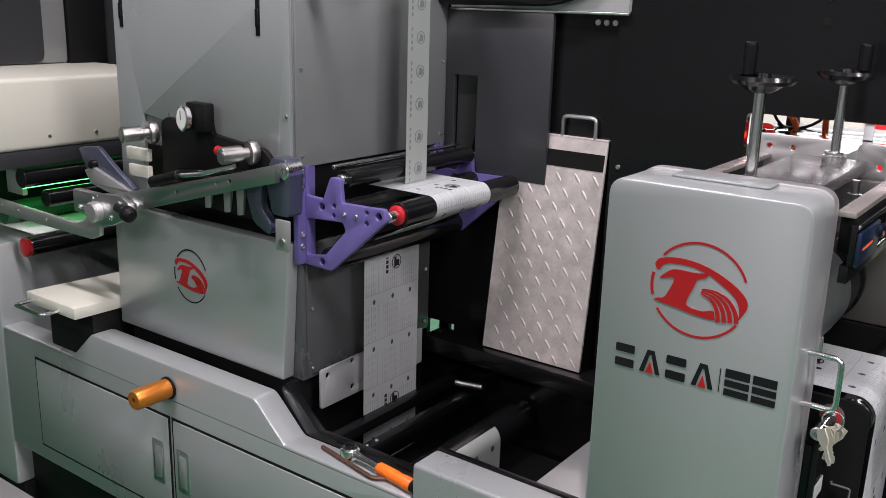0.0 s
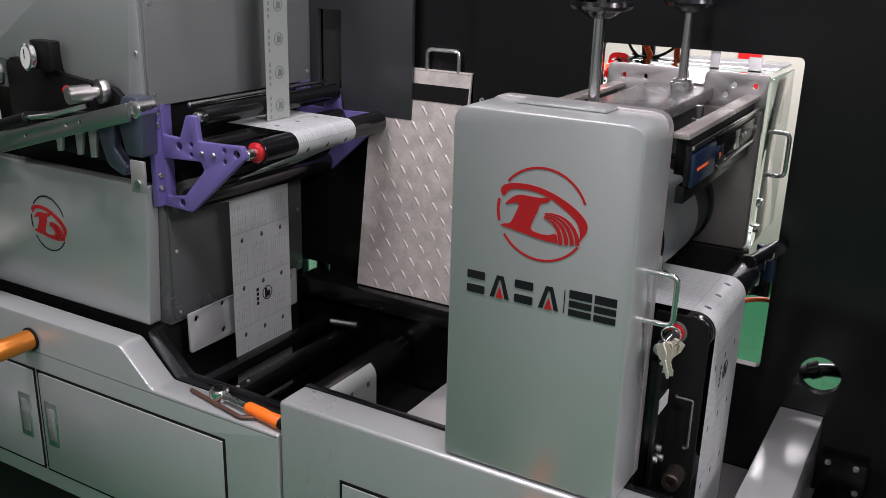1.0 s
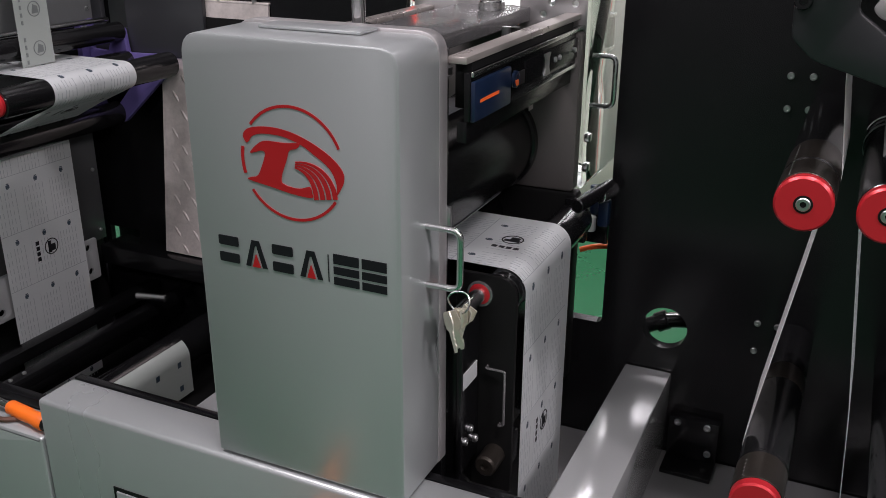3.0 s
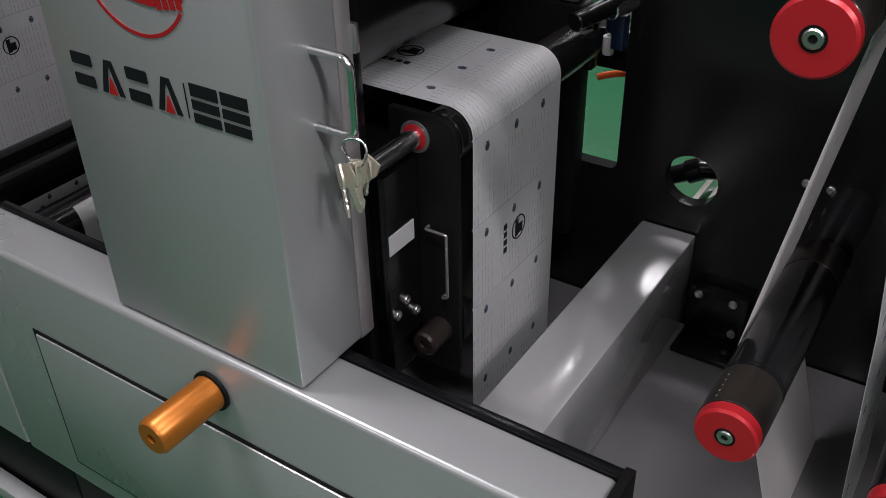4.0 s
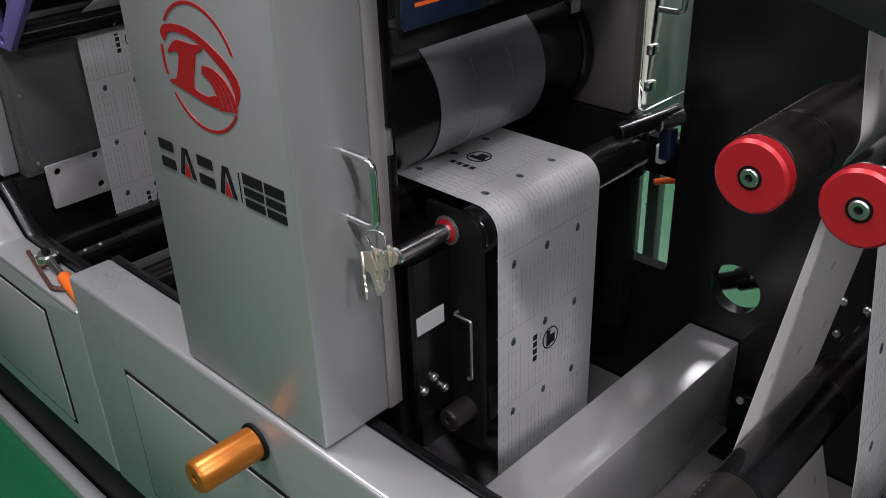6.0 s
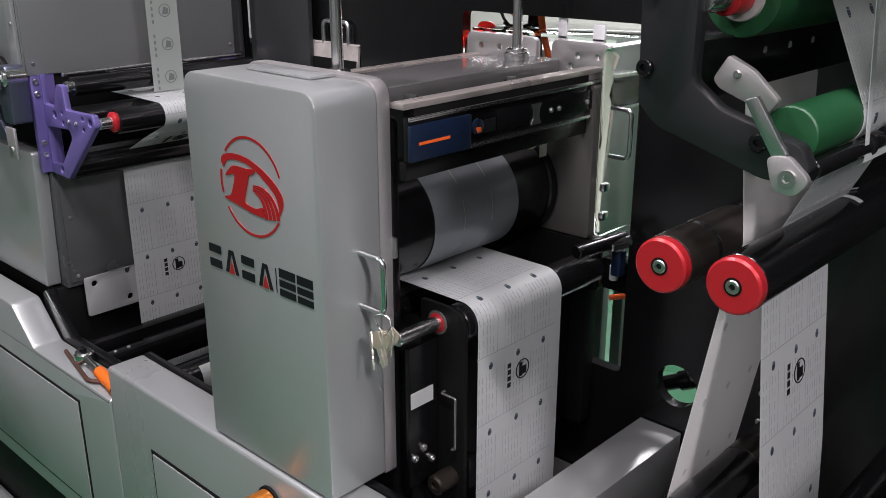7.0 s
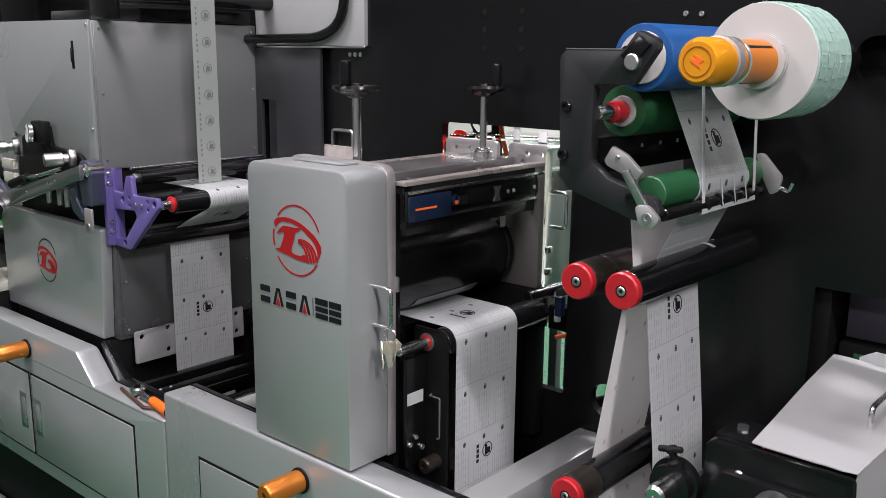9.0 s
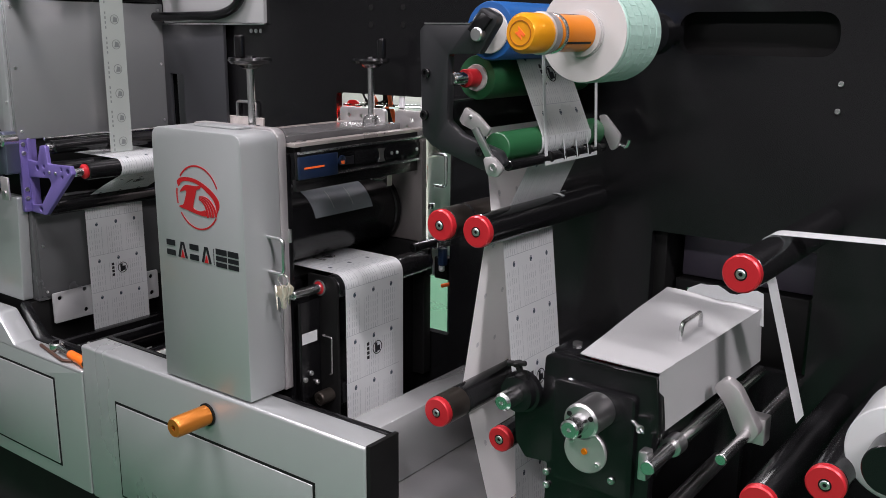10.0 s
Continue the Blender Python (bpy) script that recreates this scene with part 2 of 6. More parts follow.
def rounded(pts, r, n=5):
    """A closed 2D outline with its corners rounded by r (a number, or one for each corner)."""
    out = []
    k = len(pts)
    for i in range(k):
        rad = r[i] if isinstance(r, (list, tuple)) else r
        a, b, c = (Vector((*pts[(i + d) % k], 0)) for d in (-1, 0, 1))
        if rad <= 0:
            out.append((b.x, b.y))
            continue
        d0, d1 = (a - b), (c - b)
        q = min(rad, d0.length * 0.48, d1.length * 0.48)
        s, e = b + d0.normalized() * q, b + d1.normalized() * q
        for j in range(n):
            f = j / (n - 1)
            p = s * (1 - f) ** 2 + b * 2 * f * (1 - f) + e * f * f
            out.append((p.x, p.y))
    return out


def sheet(outline, y0, y1, plane="xz", bevel=0.0, bm=None, holes=()):
    """An outline extruded from y0 to y1 along the third axis; holes are outlines that go through it."""
    b2 = bmesh.new()

    def at(p, d):
        return {"xz": (p[0], d, p[1]), "xy": (p[0], p[1], d), "yz": (d, p[0], p[1])}[plane]
    loops = [[b2.verts.new(at(p, y0)) for p in o] for o in (outline, *holes)]
    edges = []
    for lp in loops:
        edges += [b2.edges.new((lp[i], lp[(i + 1) % len(lp)])) for i in range(len(lp))]
    bmesh.ops.triangle_fill(b2, edges=edges, use_beauty=True)
    if not holes:
        bmesh.ops.dissolve_faces(b2, faces=b2.faces[:])
    faces = b2.faces[:]
    r = bmesh.ops.extrude_face_region(b2, geom=faces)
    off = Vector(at((0, 0), y1 - y0))
    bmesh.ops.translate(b2, vec=off, verts=[v for v in r["geom"] if isinstance(v, bmesh.types.BMVert)])
    bmesh.ops.recalc_face_normals(b2, faces=b2.faces[:])
    if bevel:
        rim = [e for e in b2.edges if len(e.link_faces) == 2 and e.calc_face_angle(0) > 1.0]
        bmesh.ops.bevel(b2, geom=rim, offset=bevel, segments=2, profile=0.5, affect="EDGES")
    return join(bm, b2)


def circle(cx, cz, r, n=28):
    return [(cx + r * math.cos(k * math.tau / n), cz + r * math.sin(k * math.tau / n)) for k in range(n)]


def rect(x0, x1, z0, z1):
    return [(x0, z0), (x1, z0), (x1, z1), (x0, z1)]


def ribbon(line, y0, y1, thick=0.0006, bm=None):
    """A web of paper along a line in x and z, from y0 to y1."""
    pts = [Vector((p[0], 0, p[1])) for p in line]
    b2 = bmesh.new()
    rows = []
    for k, p in enumerate(pts):
        t = (pts[min(k + 1, len(pts) - 1)] - pts[max(k - 1, 0)]).normalized()
        nrm = Vector((t.z, 0, -t.x)) * thick / 2
        rows.append([b2.verts.new((p.x + nrm.x * s, y, p.z + nrm.z * s)) for s, y in ((1, y0), (1, y1), (-1, y1), (-1, y0))])
    for a, b in zip(rows, rows[1:]):
        for j in range(4):
            b2.faces.new((a[j], a[(j + 1) % 4], b[(j + 1) % 4], b[j]))
    b2.faces.new(rows[0][::-1])
    b2.faces.new(rows[-1])
    bmesh.ops.recalc_face_normals(b2, faces=b2.faces[:])
    return join(bm, b2)


def arc(cx, cz, r, a0, a1, n=10):
    return [(cx + r * math.cos(radians(a0 + (a1 - a0) * k / (n - 1))), cz + r * math.sin(radians(a0 + (a1 - a0) * k / (n - 1)))) for k in range(n)]


def screws(parent, spots, axis, r=0.005, name="screw", material=None, socket=True):
    """Screw heads, each a part, at spots, their heads towards axis."""
    for s in spots:
        bm = turned(axis, s, [(-0.001, r), (r * 0.5, r), (r * 0.7, r * 0.85), (r * 0.7, r * 0.45), (r * 0.35, r * 0.4)] if socket else [(-0.001, r), (r * 0.3, r), (r * 0.55, r * 0.6)], 12)
        part(name, bm, material or STEEL, parent)


def u_handle(parent, a, b, out, r=0.004, bend=0.012, material=None, name="handle", label=""):
    a, b, o = Vector(a), Vector(b), Vector(out)
    return part(name, wire([a, a + o, b + o, b], r, 10, bend), material or CHROME, parent, label)

FRONT, WALL = 1.184, 1.78


# ---- structure: hall, floor, machine back panel ----
def hall():
    solid("floor", box(-9, 9, -6, 9, -0.1, 0, 0), FLOORGREEN, (0, 0, 0), "glossy green epoxy factory floor", "floor", kind="structure")
    solid("ceiling", box(-9, 9, -6, 9, 3.6, 3.7, 0), CEIL, (0, 0, 3.6), "plain white factory ceiling", "ceiling", kind="structure")
    for name, b in (("wall_south", (-9, 9, -6.2, -6, 0, 3.6)), ("wall_north", (-9, 9, 9, 9.2, 0, 3.6)),
                    ("wall_west", (-9.2, -9, -6, 9, 0, 3.6)), ("wall_east", (9, 9.2, -6, 9, 0, 3.6))):
        solid(name, box(*b, 0), FARWALL if name == "wall_north" else ROOMWALL, (b[0], b[2], 0), "plain white painted factory wall", "wall", kind="structure")
    for x, y, w, d, _ in LAMPS:
        t = thing("ceiling_lamp", (x, y, LAMP_Z), "white tube lamp assumed under the ceiling, out of sight", "ceiling lamp", "ceiling lamps")
        part("housing", box(x - w / 2 - 0.03, x + w / 2 + 0.03, y - d / 2 - 0.02, y + d / 2 + 0.02, LAMP_Z, LAMP_Z + 0.05, 0.004), WHITEBOX, t)
        part("diffuser", box(x - w / 2, x + w / 2, y - d / 2, y + d / 2, LAMP_Z - 0.02, LAMP_Z - 0.001, 0.004), TUBE, t)
        for s in (-1, 1):
            part("hanger", rod((x + s * w / 3, y, LAMP_Z + 0.05), (x + s * w / 3, y, 3.6), 0.004, 8), STEEL, t)


def back_panel():
    t = thing("back_panel", (0.4, WALL, 0), "glossy black steel back panel of the press with openings", "machine panel", kind="structure")
    win = rounded(rect(-0.618, -0.238, 0.704, 1.306), 0.012)
    slot = rounded(rect(0.33, 0.64, 1.425, 1.508), 0.055, 8)
    hole = circle(-0.128, 0.717, 0.038)
    bay = rounded(rect(0.300, 0.640, 0.80, 1.056), 0.006)
    part("panel", sheet(rect(-0.90, 3.2, 0, 2.15), WALL, WALL + 0.022, holes=(win, slot, hole, bay)), WALLBLACK, t)
    # Black sheets added behind bay and slot to keep the openings dark.
    part("bay_dark_side", box(0.290, 0.326, WALL + 0.0225, WALL + 0.16, 0.78, 1.07, 0.002), MATTBLACK, t)
    part("bay_dark_back", box(0.28, 0.66, WALL + 0.1605, WALL + 0.17, 0.76, 1.08, 0.001), MATTBLACK, t)
    part("slot_dark_back", box(0.25, 0.72, WALL + 0.05, WALL + 0.06, 1.36, 1.57, 0.001), MATTBLACK, t)
    gap = rect(-1.385, -1.300, 0.655, 0.705)
    part("recessed_panel", sheet(rect(-1.41, -0.902, 0, 1.49), WALL + 0.012, WALL + 0.025, holes=(rect(-1.32, -1.20, 1.14, 1.35), gap)), WALLBLACK, t)
    part("side_panel", sheet(rect(-3.4, -1.412, 0, 1.49), WALL + 0.002, WALL + 0.02), PANELGREY, t)
    part("grey_panel", sheet(rect(-1.3295, -1.048, 1.104, 1.477), 1.7665, 1.7775, bevel=0.001, holes=(rect(-1.304, -1.24, 1.155, 1.332),)), PANELGREY, t)
    part("upper_panel", box(-3.4, -0.902, WALL + 0.03, WALL + 0.05, 1.40, 2.15, 0.002), WALLBLACK, t)
    dark = [(x, z) for x in (-0.492, -0.387) for z in (1.562, 1.523, 1.481)]
    for x, z in dark:
        part("bolt_hole", turned((0, -1, 0), (x, WALL + 0.001, z), [(0, 0.008), (0.002, 0.008), (0.002, 0.004)], 14), MATTBLACK, t)
    for x in (-0.955, -0.935, -0.915):
        part("bolt_hole", turned((0, -1, 0), (x, WALL + 0.0125, 1.462), [(0, 0.006), (0.003, 0.006), (0.003, 0.003)], 14), STEEL, t)
    lit = [(0.65, 1.378), (0.649, 1.328), (0.007, 1.55), (0.04, 1.549), (0.017, 1.162), (0.048, 1.163), (0.018, 1.113), (0.048, 1.114), (0.020, 0.758), (0.051, 0.757), (0.020, 0.708), (0.052, 0.708), (-0.865, 0.93), (-0.878, 1.165)]
    screws(t, [(x, WALL, z) for x, z in lit], (0, -1, 0), 0.0055)


# ---- machine base ----
def groove(parent, x0, x1, z0, z1, w=0.006):
    """The dark joint round a cover panel, and the panel's raised face."""
    for b in ((x0, x1, z1 - w, z1), (x0, x1, z0, z0 + w), (x0, x0 + w, z0 + w, z1 - w), (x1 - w, x1, z0 + w, z1 - w)):
        part("joint", box(b[0], b[1], FRONT - 0.0015, FRONT + 0.004, b[2], b[3], 0), MATTBLACK, parent)
    part("panel", box(x0 + w, x1 - w, FRONT - 0.004, FRONT + 0.004, z0 + w, z1 - w, 0.002), GREY, parent)


def bases():
    left = thing("machine_base", (-1.65, FRONT, 0), "silver-grey painted steel base of the print unit with a stepped top", "machine base", "machine bases")
    prof = rounded([(-2.365, 0.268), (-0.961, 0.268), (-0.961, 0.615), (-1.288, 0.615), (-1.372, 0.692), (-1.95, 0.692), (-2.035, 0.615), (-2.365, 0.615)],
                   [0, 0, 0.006, 0.008, 0.012, 0.012, 0.008, 0.006])
    part("front_shell", sheet(prof, FRONT, FRONT + 0.065, bevel=0.007), GREY, left)
    groove(left, -2.212, -1.655, 0.312, 0.566)
    groove(left, -1.648, -1.093, 0.312, 0.566)
    for x in (-1.70, -1.61):
        h = part("recessed_grip", box(x - 0.021, x + 0.021, FRONT - 0.006, FRONT + 0.002, 0.385, 0.495, 0.003), STEEL, left, "recessed chrome grip")
        part("grip_hollow", box(x - 0.012, x + 0.012, FRONT - 0.0068, FRONT - 0.004, 0.40, 0.48, 0.001), GREYDARK, h)
    part("inner_rail", sheet([(-1.31, 0.50), (-0.957, 0.50), (-0.957, 0.63), (-1.25, 0.63), (-1.345, 0.712), (-1.36, 0.70)], FRONT + 0.066, FRONT + 0.085, bevel=0.002), BLACK, left)
    part("plinth_strip", box(-2.6, -0.955, FRONT + 0.05, FRONT + 0.065, 0.0, 0.30, 0.002), MATTBLACK, left)
    part("floor_rail", box(-2.6, -0.955, FRONT + 0.012, FRONT + 0.045, 0.0, 0.034, 0.003), GREY, left)
    part("body", box(-2.365, -0.955, FRONT + 0.066, WALL - 0.002, 0.02, 0.44, 0.002), MATTBLACK, left)

    right = thing("machine_base", (-0.45, FRONT, 0), "silver-grey painted steel base under the die-cutting station", "machine base", "machine bases")
    part("front_shell", box(-0.956, 0.002, FRONT, FRONT + 0.075, 0.268, 0.688, 0.007, 3), GREY, right)
    groove(right, -0.82, -0.134, 0.312, 0.571)
    part("end_plate", box(0.0025, 0.013, FRONT + 0.004, FRONT + 0.090, 0.05, 0.6915, 0.001), MATTBLACK, right)
    part("inner_rail", box(-0.956, 0.002, FRONT + 0.076, FRONT + 0.090, 0.45, 0.687, 0.0012), BLACK, right)
    part("plinth_strip", box(-0.950, 0.9, FRONT + 0.05, FRONT + 0.065, 0.0, 0.30, 0.002), MATTBLACK, right)
    part("floor_rail", box(-0.950, 0.9, FRONT + 0.012, FRONT + 0.045, 0.0, 0.034, 0.003), GREY, right)
    part("body", box(-0.953, 0.0135, FRONT + 0.106, WALL - 0.002, 0.02, 0.44, 0.002), MATTBLACK, right)
    part("tray_floor", box(-0.58, 0.30, FRONT + 0.091, WALL - 0.003, 0.46, 0.48, 0.002), TRAY, right)
    part("cross_beam", box(-0.189, -0.108, 1.293, WALL - 0.003, 0.482, 0.637, 0.003), GLOSSGREY, right)
    part("lower_frame", box(0.0140, 1.4, FRONT + 0.106, WALL - 0.002, 0.02, 0.44, 0.002), MATTBLACK, right)
    part("cross_beam", box(-0.825, -0.64, 1.293, 1.70, 0.445, 0.60, 0.003), GLOSSGREY, right)
    hinge = part("end_bracket", box(-0.10, -0.015, 1.757, 1.7765, 0.482, 0.565, 0.002), BLACK, right, "glossy black end bracket")
    part("end_bracket_foot", box(-0.10, -0.015, 1.705, 1.7565, 0.4805, 0.488, 0.001), BLACK, right)
    screws(hinge, [(-0.085, 1.757, 0.556), (-0.035, 1.757, 0.556), (-0.03, 1.757, 0.505)], (0, -1, 0), 0.006)
    far = thing("machine_base", (-2.7, FRONT, 0), "silver-grey painted steel base of the next print unit", "machine base", "machine bases")
    part("front_shell", box(-3.4, -2.369, FRONT, FRONT + 0.5, 0.13, 0.84, 0.01), GREY, far)
    part("plinth", box(-3.4, -2.369, FRONT + 0.02, FRONT + 0.5, 0.0, 0.13, 0.002), MATTBLACK, far)


def base_knob(x, z=0.638):
    t = thing("locking_knob", (x, FRONT, z), "orange anodised aluminium locking knob on the base front", "knob", "locking knobs")
    part("collar", turned((0, -1, 0), (x, FRONT - 0.002, z), [(0, 0.0265), (0.004, 0.0265), (0.005, 0.0235)], 32), MATTBLACK, t)
    part("grip", turned((0, -1, 0), (x, FRONT - 0.004, z), [(0, 0.0228), (0.085, 0.0228), (0.090, 0.0195), (0.090, 0.0065), (0.078, 0.006)], 40), ORANGE, t)


# ---- die-cutting station ----
def smooth(pts, n=5):
    """A closed outline rounded through its points."""
    out, k = [], len(pts)
    for i in range(k):
        p0, p1, p2, p3 = (np.array(pts[(i + d) % k], float) for d in (-1, 0, 1, 2))
        for j in range(n):
            f = j / n
            q = 0.5 * (2 * p1 + (p2 - p0) * f + (2 * p0 - 5 * p1 + 4 * p2 - p3) * f * f + (3 * p1 - p0 - 3 * p2 + p3) * f ** 3)
            out.append((float(q[0]), float(q[1])))
    return out


def bowed(pts, n=14):
    """An open line bent through four points."""
    p = [np.array(q, float) for q in pts]
    return [tuple(p[0] * (1 - f) ** 3 + 3 * p[1] * f * (1 - f) ** 2 + 3 * p[2] * f * f * (1 - f) + p[3] * f ** 3) for f in np.linspace(0, 1, n)]


def emblem(parent, cx, cz, w, h, y, red, rim=None):
    """A thin broken ring round a sweeping crescent, a slanted stem and four curved stripes."""
    def ring(a0, a1, r0, r1, name):
        o = [(cx + w * r0 * math.cos(radians(a)), cz + h * r0 * math.sin(radians(a))) for a in np.linspace(a0, a1, 24)]
        i = [(cx + w * r1 * math.cos(radians(a)), cz + h * r1 * math.sin(radians(a))) for a in np.linspace(a1, a0, 24)]
        part(name, sheet(o + i, y - 0.0004, y), rim or red, parent)
    ring(22, 142, 0.505, 0.48, "emblem_ring")
    ring(214, 326, 0.505, 0.48, "emblem_ring")
    ring(168, 196, 0.505, 0.475, "emblem_ring")

    def shape(pts, name, lift=0.0):
        part(name, sheet([(cx + px * w, cz + pz * h) for px, pz in pts], y - 0.0005 - lift, y), red, parent)
    shape(smooth([(-0.44, 0.14), (-0.47, 0.20), (-0.42, 0.262), (-0.28, 0.296), (-0.10, 0.296), (0.08, 0.258), (0.26, 0.183), (0.40, 0.095), (0.487, 0.0), (0.495, -0.09), (0.45, -0.18), (0.425, -0.21),
                  (0.425, -0.12), (0.385, -0.02), (0.32, 0.045), (0.22, 0.11), (0.10, 0.18), (-0.08, 0.232), (-0.28, 0.234), (-0.38, 0.20), (-0.405, 0.165)]), "emblem_crescent")
    shape(smooth([(-0.41, 0.055), (-0.34, 0.13), (-0.25, 0.176), (-0.06, 0.178), (0.085, 0.192), (0.06, 0.145), (-0.015, 0.115), (-0.045, 0.035), (-0.11, -0.14), (-0.075, -0.19), (0.06, -0.205), (0.165, -0.175),
                  (0.185, -0.225), (0.178, -0.272), (-0.01, -0.262), (-0.21, -0.228), (-0.44, -0.19), (-0.415, -0.165), (-0.355, -0.148), (-0.315, -0.09), (-0.258, 0.055), (-0.285, 0.085), (-0.355, 0.065)], 4), "emblem_stem", 0.0002)
    inner, outer = [(0.03, -0.03), (0.14, -0.05), (0.20, -0.14), (0.205, -0.285)], [(0.04, 0.03), (0.26, 0.075), (0.42, -0.06), (0.43, -0.25)]

    def between(f):
        return [tuple(np.array(a) * (1 - f) + np.array(b) * f) for a, b in zip(inner, outer)]
    for k in range(4):
        shape(bowed(between(0.27 * k)) + bowed(between(0.27 * k + 0.19))[::-1], "emblem_stripe", 0.0004)


def lettering_bars(parent, x0, x1, z0, z1, y):
    """Plain dark bars, with small red wedges, in place of the maker's name."""
    w, h = x1 - x0, z1 - z0
    for a, b in ((0.0, 0.125), (0.165, 0.30), (0.335, 0.46), (0.50, 0.635)):
        lean = 0.045 if a in (0.165, 0.50) else 0.0
        cut = [(x0 + a * w, z0), (x0 + b * w, z0), (x0 + (b - lean) * w, z1), (x0 + (a + lean) * w, z1)]
        gap = [(x0 + (a + 0.03) * w, z0 + (-0.1 if lean else 0.18) * h), (x0 + (b - 0.03) * w, z0 + (-0.1 if lean else 0.18) * h), (x0 + (b - 0.03 - lean * 0.7) * w, z1 - 0.2 * h), (x0 + (a + 0.03 + lean * 0.7) * w, z1 - 0.2 * h)]
        if lean:
            o = [cut[0], (gap[0][0], z0), gap[3], gap[2], (gap[1][0], z0), cut[1], cut[2], cut[3]]
            part("name_bar", sheet(o, y - 0.0008, y), INK, parent)
        for k in () if lean else (0.0, 0.64):
            part("name_bar", sheet(rounded(rect(x0 + a * w, x0 + b * w, z0 + k * h, z0 + (k + 0.36) * h), 0.002), y - 0.0008, y), INK, parent)
    for a in (0.2325, 0.5675):
        part("name_wedge", sheet([(x0 + (a - 0.025) * w, z0), (x0 + (a + 0.025) * w, z0), (x0 + a * w, z0 + 0.5 * h)], y - 0.0012, y - 0.0002), EMBLEM, parent)
    part("name_rule", box(x0 + 0.668 * w, x0 + 0.672 * w, y - 0.0008, y, z0, z1, 0), INK, parent)
    for a, b in ((0.70, 0.845), (0.862, 1.0)):
        for k, (lo, hi) in enumerate(((-0.06, 0.22), (0.32, 0.60), (0.70, 1.06))):
            part("name_bar", box(x0 + a * w, x0 + b * w, y - 0.0008, y, z0 + lo * h, z0 + hi * h, 0), INK, parent)


def die_cover():
    t = thing("die_station_cover", (-0.47, 1.25, 0.69), "tall silver-grey steel cover with red emblem and chrome handle", "machine cover")
    front, back, x0, x1, z0, z1 = 1.191, 1.293, -0.614, -0.326, 0.692, 1.262
    out = rounded(rect(x0, x1, z0, z1), [0.004, 0.004, 0.028, 0.028], 8)
    shell = sheet(out, front, back, bevel=0.0035)
    part("shell", shell, GREY, t)
    out2 = rounded(rect(x0 + 0.003, x1 - 0.001, z0 - 0.004, z1 + 0.004), [0.004, 0.004, 0.03, 0.03], 8)
    part("side_frame", sheet(out2, back + 0.001, back + 0.024, bevel=0.002), ALU, t, "bare metal edge frame")
    part("top_lip", box(-0.545, -0.405, 1.250, 1.292, 1.2625, 1.2665, 0.0015), GREY, t)
    part("hinge", box(x1 - 0.02, x1 + 0.003, back + 0.0225, back + 0.03, 1.02, 1.05, 0.002), STEEL, t)
    emblem(t, -0.467, 1.120, 0.140, 0.137, front - 0.0002, EMBLEM)
    lettering_bars(t, -0.582, -0.345, 0.981, 1.016, front - 0.0002)
    part("handle", wire([(x1 - 0.002, 1.256, 1.045), (x1 + 0.044, 1.256, 1.045), (x1 + 0.044, 1.256, 0.970), (x1 - 0.002, 1.256, 0.970)], 0.0042, 12, 0.012), CHROME, t, "chrome bar handle")


def keys():
    c = Vector((-0.282, 1.253, 0.960))
    t = thing("bunch_of_keys", c, "bunch of nickel keys hanging from the chrome handle", "keys")
    part("key_ring", wire([c + Vector((0.014 * math.cos(a), 0.003 * math.sin(2 * a), 0.014 * math.sin(a) - 0.004)) for a in np.linspace(0, 2 * math.pi, 18)], 0.0012, 6), CHROME, t)
    for k in range(8):
        ang = radians(-30 + 8.5 * k)
        yoff = -0.012 + 0.0036 * k
        m = Matrix.Translation(c + Vector((0.003 * (k - 3.5), yoff, -0.016))) @ Matrix.Rotation(radians(35 * (k % 3) - 35), 4, "Z") @ Matrix.Rotation(ang, 4, "Y")
        blade = [(-0.008, 0.002), (0.008, 0.002), (0.010, -0.012), (0.007, -0.020), (0.0042, -0.022), (0.0042, -0.028), (0.003, -0.030), (0.0042, -0.033), (0.0028, -0.036), (0.0042, -0.040), (0.003, -0.044), (0.001, -0.048), (-0.003, -0.048), (-0.0035, -0.022), (-0.008, -0.019), (-0.010, -0.010)]
        bm = sheet(blade, -0.001, 0.001)
        bm.transform(m)
        part("key", bm, BRASS, t)


def handwheel(x, y, ztop, zfoot, away, pillar_r=0.0085):
    t = thing("pressure_handwheel", (x, y, zfoot), "black rimmed handwheel on a polished steel spindle", "handwheel", "pressure handwheels")
    part("spindle", rod((x, y, zfoot), (x, y, ztop), pillar_r, 24), CHROME, t)
    part("collar", turned((0, 0, 1), (x, y, zfoot), [(0, 0.021), (0.012, 0.021), (0.014, 0.018), (0.018, 0.018), (0.02, 0.014)], 28), CHROME, t)
    rim = part("rim", turned((0, 0, 1), (x, y, ztop - 0.012), [(0, 0.014), (0.004, 0.022), (0.010, 0.030), (0.012, 0.042), (0.018, 0.048), (0.024, 0.046), (0.024, 0.038), (0.017, 0.030), (0.018, 0.014), (0.028, 0.012)], 40), BLACK, t)
    ax, ay = away
    part("crank_grip", turned((0, 0, 1), (x + ax, y + ay, ztop + 0.008), [(0, 0.006), (0.006, 0.011), (0.045, 0.0115), (0.050, 0.0105), (0.052, 0.007)], 20), BLACK, rim)


def drum_angle(t):
    return -300.0 * (t - 7.45) - 120.0


